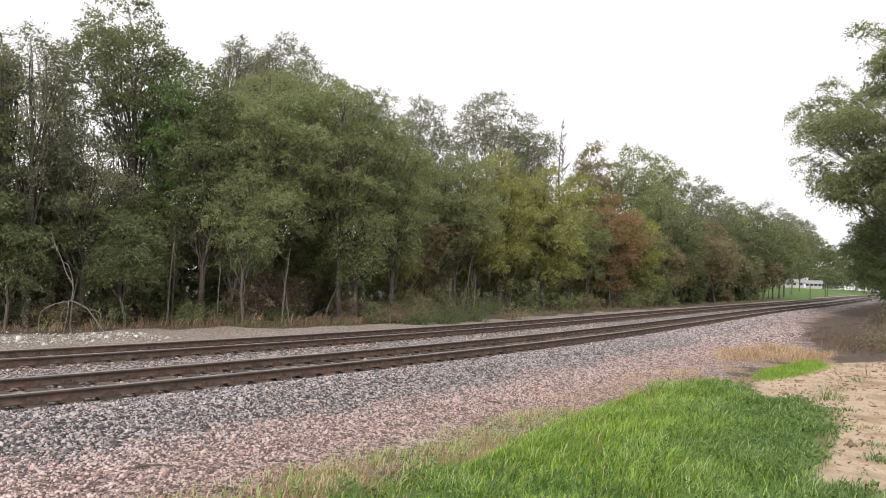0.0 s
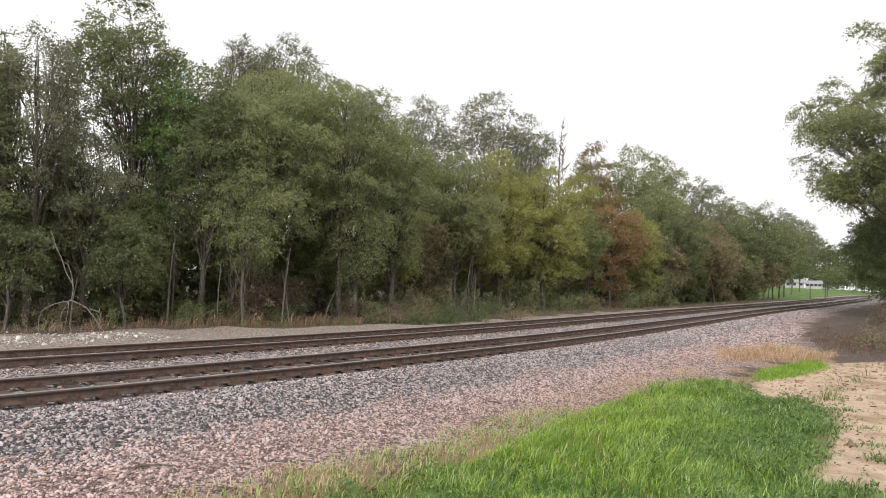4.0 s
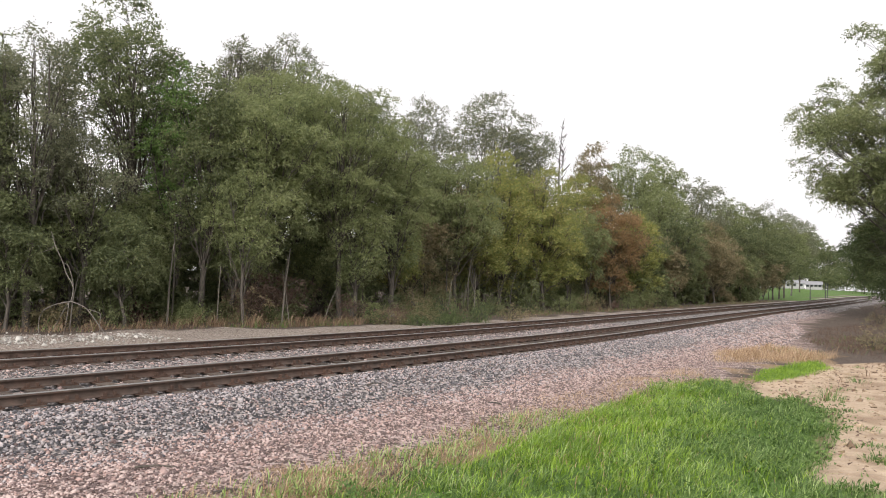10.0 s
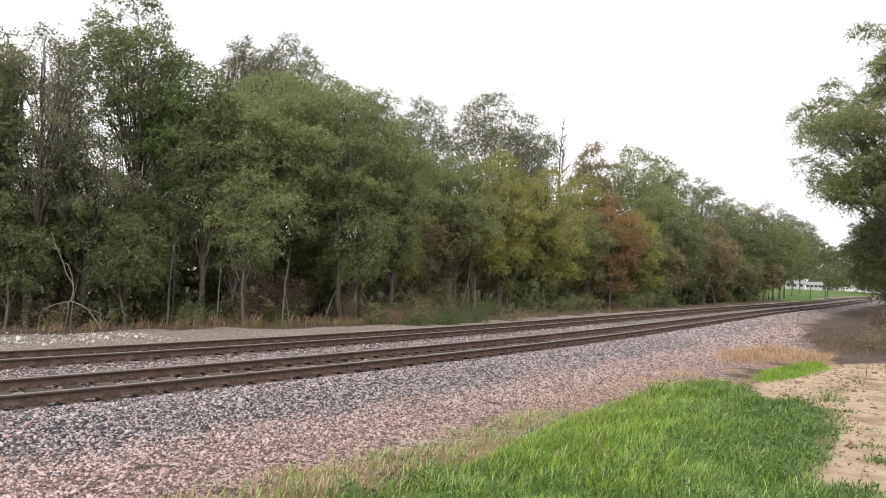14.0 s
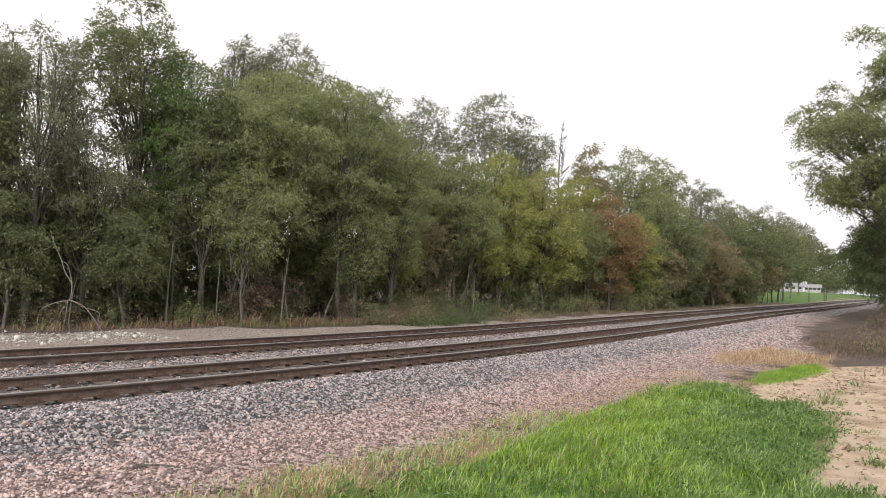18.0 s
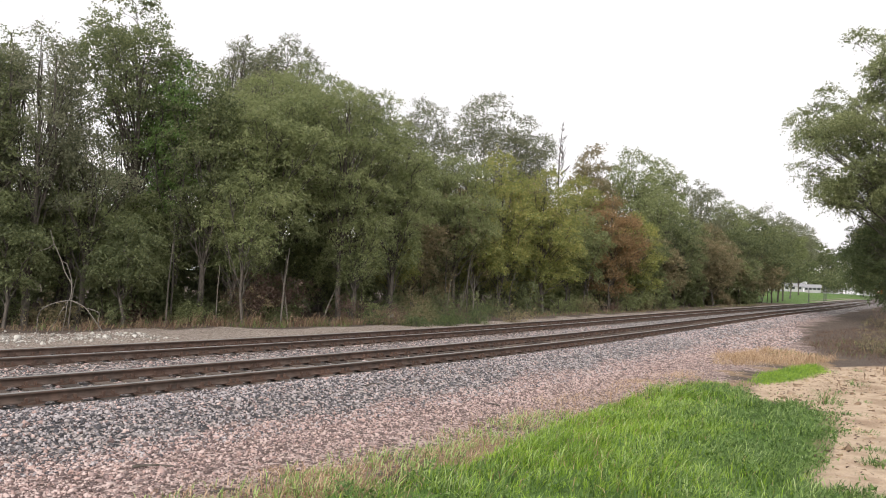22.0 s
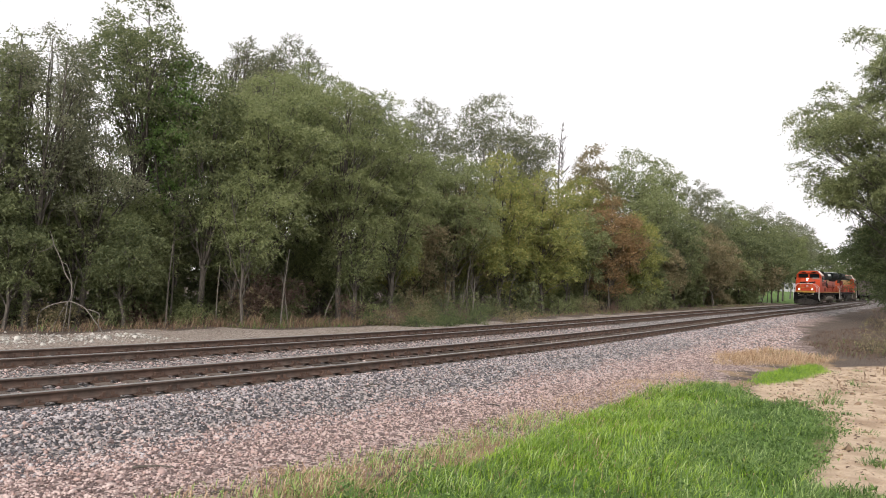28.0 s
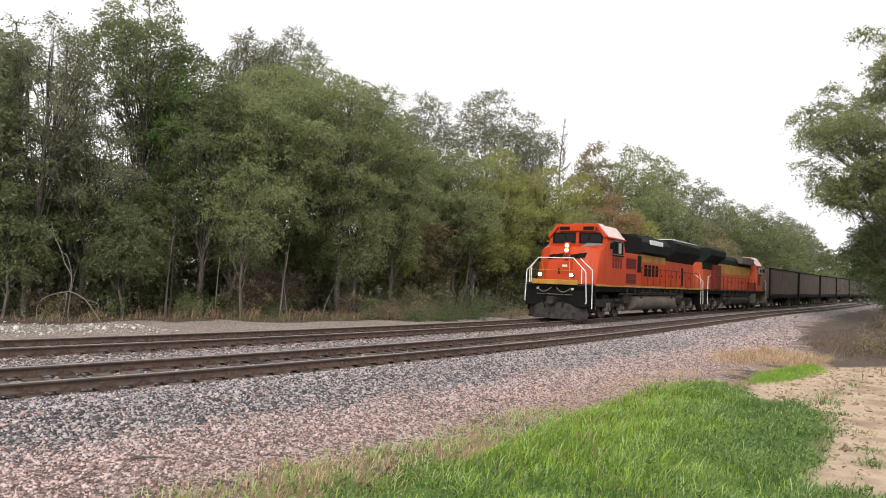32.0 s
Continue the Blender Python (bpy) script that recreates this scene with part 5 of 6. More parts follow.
# ---- the train ----
ORANGE = mat("orange_paint", [(0.405, 0.039, 0.007), (0.486, 0.056, 0.010)], scale=1.2, rough=0.42, bump=0.03, stain=(0.30, 0.042, 0.016), stain_scale=0.9, stain_amount=0.5, spec=0.25)
FADED = mat("faded_orange_paint", [(0.403, 0.062, 0.020), (0.504, 0.095, 0.031)], scale=1.0, rough=0.6, bump=0.03, stain=(0.26, 0.08, 0.04), stain_scale=0.7, stain_amount=0.6, spec=0.25)
# cab roof colour with the sky's white reflection painted in
SKYLIT_ROOF = mat("skylit_cab_roof", [(0.62, 0.46, 0.42), (0.72, 0.60, 0.56)], scale=2, rough=0.45, bump=0.03)
YELLOW = mat("yellow_stripe", [(0.36, 0.18, 0.016), (0.46, 0.25, 0.026)], scale=2, rough=0.5, bump=0.03, stain=(0.14, 0.07, 0.022), stain_scale=1.2, stain_amount=0.75)
BLACK = mat("black_grime", [(0.004, 0.004, 0.004), (0.010, 0.0095, 0.009)], scale=3, rough=0.8, bump=0.1, spec=0.12)
ROOF_GREEN = mat("dark_green_paint", [(0.006, 0.009, 0.008), (0.014, 0.018, 0.016)], scale=2, rough=0.75, bump=0.05, spec=0.14)
GRIT = mat("dusty_truck_steel", [(0.018, 0.016, 0.015), (0.048, 0.043, 0.039)], scale=5, rough=0.85, bump=0.2, spec=0.15)
TANK = mat("dusty_tank_steel", [(0.085, 0.070, 0.056), (0.16, 0.135, 0.110)], scale=2.5, rough=0.7, bump=0.08, stain=(0.07, 0.06, 0.05), stain_amount=0.6, spec=0.2)
DUSTY = mat("dusty_cast_steel", [(0.078, 0.068, 0.058), (0.169, 0.150, 0.130)], scale=6, rough=0.9, bump=0.2, spec=0.15)
WHITE_RAIL = mat("white_handrail", [(0.62, 0.61, 0.58), (0.76, 0.75, 0.72)], scale=4, rough=0.5, bump=0.02)
LOUVRE = mat("dark_red_louvre", [(0.10, 0.018, 0.012), (0.17, 0.03, 0.02)], scale=5, rough=0.7, bump=0.05, spec=0.2)
CABGLASS = mat("cab_glass", [(0.006, 0.007, 0.008), (0.011, 0.012, 0.014)], scale=1, rough=0.12, bump=0, spec=0.18)
PALE_PANEL = mat("pale_panel", [(0.62, 0.62, 0.60), (0.72, 0.72, 0.70)], scale=3, rough=0.5, bump=0.02)
CARGREY = mat("taupe_car_steel", [(0.095, 0.074, 0.061), (0.130, 0.103, 0.087)], scale=0.8, rough=0.7, bump=0.05, stain=(0.085, 0.066, 0.055), stain_scale=0.5, stain_amount=0.6, obj=0.15, spec=0.15)
GLARE = mat("worn_grey_panel", [(0.16, 0.14, 0.13), (0.26, 0.24, 0.23)], scale=4, rough=0.7, bump=0.05, spec=0.2)
CABIN = mat("pale_cab_interior", [(0.30, 0.29, 0.27), (0.42, 0.41, 0.39)], scale=3, rough=0.7, bump=0)
COAL = mat("coal", [(0.012, 0.012, 0.013), (0.035, 0.035, 0.036)], scale=14, rough=0.75, bump=0.9, spec=0.2)
WHEEL = mat("wheel_steel", [(0.06, 0.052, 0.046), (0.12, 0.10, 0.09)], scale=8, rough=0.6, metal=0.3, bump=0.1, spec=0.2)
HEADLAMP = glow("headlight_glass", (1.0, 0.95, 0.86), 14.0)

SPINNING = []   # (wheelset, its place in its thing, radius, offset of its vehicle, pose of its truck)


def hull(bm, low, high, bevel=0.0):
    """A block between two outlines of equal count, bottom and top."""
    a, b = [bm.verts.new(p) for p in low], [bm.verts.new(p) for p in high]
    fs = [bm.faces.new(a[::-1]), bm.faces.new(b)]
    for i in range(len(a)):
        j = (i + 1) % len(a)
        fs.append(bm.faces.new((a[i], a[j], b[j], b[i])))
    bmesh.ops.recalc_face_normals(bm, faces=fs)
    if bevel:
        bmesh.ops.bevel(bm, geom=list({e for f in fs for e in f.edges}), offset=bevel, segments=2, affect="EDGES", profile=0.6)
    return bm


def wheelset(parent, x, r, sign=1):
    bm = bmesh.new()
    rod(bm, (0, -0.9, 0), (0, 0.9, 0), 0.09, 10)
    for side in (-1, 1):
        y = side * 0.72
        rod(bm, (0, y - 0.065, 0), (0, y + 0.065, 0), r, 28)
        rod(bm, (0, y - side * 0.065, 0), (0, y - side * 0.10, 0), r + 0.028, 28)
        rod(bm, (0, y + side * 0.05, 0), (0, y + side * 0.13, 0), 0.16, 12)
        for k in range(5):
            a = k * 2 * math.pi / 5
            rod(bm, (0.55 * r * math.cos(a), y + side * 0.05, 0.55 * r * math.sin(a)), (0.55 * r * math.cos(a), y + side * 0.085, 0.55 * r * math.sin(a)), 0.06, 8)
    w = part("wheelset", bm, WHEEL, parent, shade=True)
    w.location = (x, 0, r)
    return w


def truck(v, x, axles, r, name="truck"):
    """A bogie: side frames with boxes and springs, and its wheelsets."""
    bm = bmesh.new()
    half = max(axles) + 0.45
    for side in (-1, 1):
        y = side * 1.02
        prism(bm, [(-half, 0.62), (-half, 0.86), (-half + 0.5, 0.98), (half - 0.5, 0.98), (half, 0.86), (half, 0.62), (half - 0.5, 0.66), (0.4, 0.58), (-0.4, 0.58), (-half + 0.5, 0.66)],
              y - 0.07, y + 0.07)
        for a in np.linspace(-half + 0.8, half - 0.8, 3):
            rod(bm, (a, y + side * 0.03, 0.62), (a, y + side * 0.03, 1.05), 0.09, 10)
        rod(bm, (-half * 0.7, y + side * 0.15, 0.92), (-half * 0.3, y + side * 0.15, 0.92), 0.10, 10)
    box(bm, -0.35, 0.35, -0.95, 0.95, 0.55, 1.15, 0.03)
    t = part(name, bm, GRIT, v)
    t.location = (x, 0, 0)
    for side in (-1, 1):
        y = side * 1.02
        for a in axles:
            bm = boxed(a - 0.22, a + 0.22, y - 0.13, y + 0.13, 0.34, 0.80, 0.03)
            rod(bm, (a, y + side * 0.13, 0.53), (a, y + side * 0.20, 0.53), 0.13, 12)
            part("axle_box", bm, DUSTY, t, "dusty axle box")
    for a in axles:
        SPINNING.append([wheelset(t, a, r), a, r])
    return t


def coupler(v, x, sign):
    bm = bmesh.new()
    box(bm, x - sign * 0.75, x - sign * 0.15, -0.1, 0.1, 0.76, 1.0, 0.02)
    box(bm, x - sign * 0.25, x, -0.16, 0.16, 0.70, 1.06, 0.05)
    return part("coupler", bm, GRIT, v)


def rail_line(v, pts, r, material, name="handrail"):
    bm = bmesh.new()
    pipe(bm, pts, r)
    return part(name, bm, material, v)


def loco_common(v, sill_m):
    L = 10.75
    part("frame", boxed(-L, L, -1.42, 1.42, 1.34, 1.58, 0.02), BLACK, v)
    part("walkway", boxed(-L, L, -1.53, 1.53, 1.58, 1.66, 0.01), sill_m, v)
    bm = bmesh.new()
    for side in (-1, 1):
        for x in np.arange(-5.2, 5.3, 1.3):
            box(bm, x - 0.03, x + 0.03, side * 1.30, side * 1.50, 1.30, 1.58)
        rod(bm, (-6, side * 1.38, 1.25), (6, side * 1.38, 1.25), 0.05, 8)
        box(bm, 4.2, 5.3, side * 0.9, side * 1.35, 0.75, 1.3, 0.04)
        rod(bm, (-5.4, side * 1.2, 0.95), (-4.2, side * 1.2, 0.95), 0.2, 12)
    part("piping", bm, GRIT, v)
    for x in (6.9, -6.9):
        truck(v, x, (-2.0, 0.0, 2.0), 0.533)
    coupler(v, 11.3, 1)
    coupler(v, -11.3, -1)


def fuel_tank(v, x0, x1, low, material):
    t = part("fuel_tank", prism(bmesh.new(), [(1.47 * math.copysign(abs(math.cos(a)) ** 0.6, math.cos(a)), (low + 1.3) / 2 + (1.3 - low) / 2 * math.copysign(abs(math.sin(a)) ** 0.75, math.sin(a))) for a in np.linspace(0, 2 * math.pi, 25)[:-1]], x0, x1, "x", 0.0), material, v, "dusty grey fuel tank", True)
    bm = bmesh.new()
    for side in (-1, 1):
        rod(bm, (x0 + 0.4, side * 1.42, 1.33), (x1 - 0.6, side * 1.42, 1.33), 0.04, 8)
        for x in (x0 + 0.9, x1 - 0.9):
            rod(bm, (x, side * 1.36, 1.05), (x, side * 1.52, 1.1), 0.06, 10)
    part("filler_pipe", bm, GRIT, t)


def front_end(v, x, stripe):
    """Pilot, plough, steps, hoses and white grab rails of a cab end; x is the platform's edge."""
    part("pilot", boxed(x - 0.5, x, -1.5, 1.5, 0.62, 1.56, 0.04), BLACK, v)
    bm = bmesh.new()
    hull(bm, [(x - 0.35, -1.48, 0.06), (x + 0.22, -0.9, 0.06), (x + 0.42, 0, 0.06), (x + 0.22, 0.9, 0.06), (x - 0.35, 1.48, 0.06)],
         [(x - 0.45, -1.48, 0.72), (x - 0.05, -0.9, 0.80), (x + 0.06, 0, 0.80), (x - 0.05, 0.9, 0.80), (x - 0.45, 1.48, 0.72)], 0.015)
    part("plough", bm, GRIT, v, "scuffed dark steel snow plough")
    part("anticlimber", boxed(x - 0.05, x + 0.14, -1.12, 1.12, 1.60, 1.82, 0.03), stripe, v, "yellow end sill")
    for side in (-1, 1):
        st = bmesh.new()
        for k, z in enumerate((0.42, 0.78, 1.14)):
            box(st, x - 1.0, x - 0.42, side * (1.22 + 0.0 * k), side * 1.55, z, z + 0.05)
        for xx in (x - 1.02, x - 0.40):
            box(st, xx - 0.02, xx + 0.02, side * 1.2, side * 1.55, 0.36, 1.6)
        part("steps", st, BLACK, v)
        y = side
        rail_line(v, [(x + 0.02, 0, 2.82), (x + 0.02, y * 0.86, 2.82), (x + 0.0, y * 1.46, 2.22), (x - 0.02, y * 1.52, 0.82), (x - 0.02, y * 1.30, 0.74)], 0.023, WHITE_RAIL)
        rail_line(v, [(x - 0.32, y * 1.05, 2.82), (x - 0.52, y * 1.57, 2.3), (x - 0.54, y * 1.58, 0.55)] if side < 0 else
                  [(x - 0.32, y * 1.05, 2.82), (x - 0.52, y * 1.57, 2.3), (x - 0.54, y * 1.58, 0.55)], 0.023, WHITE_RAIL)
        rail_line(v, [(x - 0.1, y * 0.66, 1.68), (x + 0.02, y * 0.66, 2.82)], 0.02, stripe, "stanchion")
        rail_line(v, [(x - 0.05, y * 1.25, 1.66), (x - 0.05, y * 1.25, 2.35)], 0.022, WHITE_RAIL, "stanchion")
        new_lamp(v, "ditch_light", (x + 0.02, y * 0.78, 2.04), 0.085)
    rail_line(v, [(x, -0.84, 2.25), (x, 0.84, 2.25)], 0.016, stripe)
    for side in (-1, 1):
        pts = [(x + 0.12 + 0.10 * math.sin(t * math.pi), side * (0.12 + 0.72 * t), 1.46 - 0.20 * math.sin(t * math.pi)) for t in np.linspace(0, 1, 9)]
        rail_line(v, pts, 0.025, TANK, "hose")
        rail_line(v, [(x + 0.05, side * 0.45, 1.2), (x + 0.16, side * 0.48, 0.8), (x + 0.1, side * 0.40, 0.45)], 0.022, BLACK, "hose")
        part("marker_plate", boxed(x, x + 0.03, side * 0.86 - 0.05, side * 0.86 + 0.05, 1.36, 1.46), PALE_PANEL, v)
    rail_line(v, [(x + 0.03, -0.9, 1.15), (x + 0.07, 0.9, 1.15)], 0.02, TANK, "uncoupling_lever")


def new_lamp(v, name, at, r):
    bm = bmesh.new()
    rod(bm, (at[0] - 0.12, at[1], at[2]), (at[0], at[1], at[2]), r + 0.025, 16)
    h = part(name, bm, BLACK, v)
    bm = bmesh.new()
    rod(bm, (at[0], at[1], at[2]), (at[0] + 0.03, at[1], at[2]), r, 16, r * 0.7)
    part("lens", bm, HEADLAMP, h, "lit white lamp lens")
    return h


def side_rails(v, x0, x1, n, material):
    for side in (-1, 1):
        y = side * 1.47
        for x in np.linspace(x0, x1, n):
            bm = bmesh.new()
            rod(bm, (x, y, 1.62), (x, y, 2.68), 0.022, 6)
            part("stanchion", bm, material, v)
        rail_line(v, [(x0, y, 2.68), (x1, y, 2.68)], 0.022, material)


def louvre(v, x0, x1, y, z0, z1, n, name="louvre"):
    side = 1 if y > 0 else -1
    b = part(name, boxed(x0, x1, y - 0.02, y + 0.012, z0, z1), LOUVRE, v, "dark red air intake grille")
    step = (z1 - z0) / n
    for k in range(n):
        part("slat", prism(bmesh.new(), [(y, z0 + step * (k + 0.15)), (y + side * 0.05, z0 + step * (k + 0.1)), (y + side * 0.05, z0 + step * (k + 0.22)), (y, z0 + step * (k + 0.75))], x0 + 0.03, x1 - 0.03, "x"), LOUVRE, b)
    return b


def hood_doors(v, x0, x1, n, y, z0, z1, material):
    w = (x1 - x0) / n
    for side in (-1, 1):
        for k in range(n):
            a = x0 + k * w
            d = part("hood_door", boxed(a + 0.03, a + w - 0.03, side * y, side * (y + 0.022), z0, z1, 0.008), material, v)
            part("latch", boxed(a + w - 0.16, a + w - 0.10, side * (y + 0.022), side * (y + 0.045), (z0 + z1) / 2 - 0.08, (z0 + z1) / 2 + 0.08), BLACK, d)


def cab(v, body, roof, x0, x1, top):
    """A wide cab between x0 (rear) and x1 (windscreen), with glazed front and sides."""
    sec = [(-1.55, 1.66), (-1.55, 3.45), (-1.44, 4.0), (-0.98, top - 0.06), (0.98, top - 0.06), (1.44, 4.0), (1.55, 3.45), (1.55, 1.66)]
    c = part("cab", prism(bmesh.new(), sec, x0, x1, "x", 0.03), body, v)
    # roof slopes are coloured pale to show bright sky on them
    part("cab_roof", prism(bmesh.new(), [(-1.52, 3.98), (-1.02, top), (1.02, top), (1.52, 3.98), (1.44, 3.94), (0.98, top - 0.05), (-0.98, top - 0.05), (-1.44, 3.94)], x0 - 0.05, x1 - 0.12, "x"), roof, v, "cab roof coloured pale for sky reflection")
    part("cab_brow", prism(bmesh.new(), [(-1.53, 3.98), (-1.03, top + 0.01), (1.03, top + 0.01), (1.53, 3.98), (1.40, 3.92), (0.96, top - 0.10), (-0.96, top - 0.10), (-1.40, 3.92)], x1 - 0.12, x1 + 0.14, "x"), body, v)
    for side in (-1, 1):
        w = part("windscreen", boxed(x1 - 0.02, x1 + 0.02, side * 0.16, side * 1.22, 3.70, 4.10, 0.01), CABGLASS, c)
        bm = bmesh.new()
        for a in ((0.10, 0.16), (1.22, 1.28)):
            box(bm, x1 - 0.01, x1 + 0.05, side * a[0], side * a[1], 3.64, 4.16)
        for z in (3.64, 4.10):
            box(bm, x1 - 0.01, x1 + 0.05, side * 0.10, side * 1.28, z, z + 0.06)
        part("gasket", bm, BLACK, w)
        for a, b in ((x0 + 0.35, x0 + 1.02), (x0 + 1.12, x0 + 1.80)):
            g = part("side_window", boxed(a, b, side * 1.49, side * 1.58, 3.20, 3.80, 0.01), CABGLASS, c)
            part("window_frame", boxed(a - 0.05, b + 0.05, side * 1.49, side * 1.57, 3.14, 3.86), TANK, g)
        # pale slab added over the glass in place of the visible cab interior
        part("interior_slab", boxed(x0 + 0.66, x0 + 0.98, side * 1.57, side * 1.586, 3.24, 3.76), CABIN, c, "pale slab on the side window standing in for the cab interior")
        part("arm_rest", boxed(x0 + 0.3, x0 + 1.85, side * 1.55, side * 1.62, 3.08, 3.14, 0.01), BLACK, c)
        part("wiper", pipe(bmesh.new(), [(x1 + 0.06, side * 0.70, 4.12), (x1 + 0.07, side * 0.52, 3.74)], 0.014), BLACK, c)
        part("rain_gutter", boxed(x0, x1 - 0.15, side * 1.50, side * 1.60, 3.90, 3.95), body, c)
        part("mirror", boxed(x1 - 0.25, x1 - 0.16, side * 1.60, side * 1.78, 3.4, 3.7, 0.01), BLACK, c)
    return c


def marks(v, x0, n, y, z, w, h, material, name="marking"):
    for k in range(n):
        part(name, boxed(x0 + k * w * 1.35, x0 + k * w * 1.35 + w, y, y + 0.006, z, z + h), material, v)


def build_lead(label):
    v = tagged(new("locomotive"), label, "locomotive")
    loco_common(v, GRIT)
    fuel_tank(v, -3.9, 3.7, 0.32, TANK)
    front_end(v, 10.75, YELLOW)
    # nose: wide, tapering forward, its brow rising to the windscreens
    bm = bmesh.new()
    hull(bm, [(8.3, -1.55, 1.66), (9.60, -1.52, 1.66), (9.92, -0.95, 1.66), (9.92, 0.95, 1.66), (9.60, 1.52, 1.66), (8.3, 1.55, 1.66)],
         [(8.3, -1.53, 3.62), (9.10, -1.50, 3.28), (9.42, -0.90, 3.44), (9.42, 0.90, 3.44), (9.10, 1.50, 3.28), (8.3, 1.53, 3.62)], 0.06)
    nose = part("nose", bm, ORANGE, v, shade=True)
    part("nose_door", boxed(9.50, 9.80, -0.35, 0.35, 1.80, 2.70, 0.02), ORANGE, nose)
    part("stripe", boxed(9.3, 9.94, -0.84, 0.84, 1.665, 1.80, 0.01), YELLOW, nose, "yellow stripe")
    bm = bmesh.new()
    for k, (a, b, z) in enumerate(((-0.93, -0.60, 2.90), (-0.56, -0.20, 2.94), (0.16, 0.50, 2.92), (0.54, 0.93, 2.98))):
        hull(bm, [(9.45, a, z - 0.11), (9.66, a, z - 0.11), (9.66, b, z - 0.06), (9.45, b, z - 0.06)], [(9.40, a + 0.05, z + 0.10), (9.60, a + 0.05, z + 0.10), (9.60, b + 0.05, z + 0.15), (9.40, b + 0.05, z + 0.15)])
    part("emblem", bm, BLACK, nose, "dark swept emblem bars")
    part("bell", rod(bmesh.new(), (9.60, 0, 2.86), (9.72, 0, 3.04), 0.15, 14, 0.06), LOUVRE, nose, "dark bell under the headlight")
    part("nose_panel", hull(bmesh.new(), [(8.42, 0.55, 3.56), (9.04, 0.50, 3.36), (9.02, 1.32, 3.30), (8.42, 1.38, 3.54)], [(8.42, 0.55, 3.66), (9.04, 0.50, 3.47), (9.02, 1.32, 3.40), (8.42, 1.38, 3.62)]),
         GLARE, nose, "worn grey anti-glare panel")
    part("door_handle", boxed(9.80, 9.84, -0.28, -0.22, 2.1, 2.35), BLACK, nose)
    part("door_plate", boxed(9.80, 9.815, -0.10, 0.14, 2.44, 2.54), PALE_PANEL, nose)
    for side in (-1, 1):
        part("grab_iron", pipe(bmesh.new(), [(9.55, side * 1.12, 1.9), (9.62, side * 1.16, 1.9), (9.45, side * 1.16, 3.0), (9.38, side * 1.12, 3.0)], 0.018), ORANGE, nose)
    h = part("headlight_box", boxed(9.35, 9.60, -0.14, 0.14, 3.06, 3.60, 0.03), ORANGE, v)
    for z in (3.22, 3.45):
        bm = bmesh.new()
        rod(bm, (9.60, 0, z), (9.64, 0, z), 0.08, 16)
        part("headlight_lens", bm, HEADLAMP, h, "lit white headlight")
    cab(v, ORANGE, SKYLIT_ROOF, 5.9, 8.35, 4.56)
    part("brow", boxed(8.2, 8.5, -0.95, 0.95, 4.22, 4.50, 0.04), ORANGE, v)
    for side in (-1, 1):
        part("number_board", boxed(8.48, 8.53, side * 0.35, side * 0.88, 4.28, 4.44), BLACK, v)
    part("cooling_unit", boxed(6.6, 7.7, -0.5, 0.5, 4.50, 4.70, 0.04), TANK, v)
    bm = bmesh.new()
    for k in range(3):
        rod(bm, (6.2, -0.2 + 0.2 * k, 4.68), (6.55 + 0.1 * k, -0.2 + 0.2 * k, 4.70), 0.04, 8, 0.08)
    box(bm, 6.15, 6.25, -0.3, 0.3, 4.50, 4.7)
    part("horn", bm, TANK, v)
    marks(v, 6.35, 4, 1.552, 2.50, 0.26, 0.50, LOUVRE, "number_bar")
    # hood
    part("hood", boxed(-9.9, 5.9, -0.98, 0.98, 1.66, 3.30, 0.03), ORANGE, v)
    for side in (-1, 1):
        part("stripe", boxed(-3.1, 2.9, side * 0.98, side * 0.995, 3.04, 3.46), YELLOW, v, "yellow stripe")
        part("sill_stripe", boxed(-10.4, 9.7, side * 1.53, side * 1.538, 1.60, 1.70), YELLOW, v, "dirty yellow sill stripe")
        for x in np.arange(-9.2, 9.0, 1.15):
            part("sill_bracket", boxed(x, x + 0.10, side * 1.50, side * 1.545, 1.40, 1.58), BLACK, v)
    part("hood_top", prism(bmesh.new(), [(-0.99, 3.30), (-0.99, 4.05), (-0.70, 4.38), (0.70, 4.38), (0.99, 4.05), (0.99, 3.30)], -9.9, 5.88, "x", 0.03), ROOF_GREEN, v, "black upper hood")
    hood_doors(v, -9.4, 2.6, 15, 0.985, 1.75, 2.95, ORANGE)
    # electrical cabinet behind the cab
    part("cabinet", boxed(3.0, 5.88, -1.48, 1.48, 1.66, 3.36, 0.03), ORANGE, v)
    part("cabinet_top", boxed(3.0, 5.88, -1.46, 1.46, 3.36, 4.30, 0.06), BLACK, v)
    for side in (-1, 1):
        louvre(v, 3.95, 5.45, side * 1.485, 2.55, 3.10, 7)
        louvre(v, 3.95, 5.45, side * 1.485, 1.80, 2.30, 6)
        part("cabinet_door", boxed(3.10, 3.70, side * 1.48, side * 1.50, 2.4, 3.3, 0.01), BLACK, v)
    part("air_intake", prism(bmesh.new(), [(-1.35, 3.55), (-1.45, 4.1), (-1.1, 4.5), (1.1, 4.5), (1.45, 4.1), (1.35, 3.55)], -2.6, 3.0, "x", 0.04), ROOF_GREEN, v)
    for side in (-1, 1):
        part("builder_plate", boxed(-0.9, 1.5, side * 1.40, side * 1.475, 4.02, 4.28, 0.02), PALE_PANEL, v, "pale lettered panel")
    part("exhaust", boxed(-2.4, -1.2, -0.4, 0.4, 4.36, 4.72, 0.05), BLACK, v)
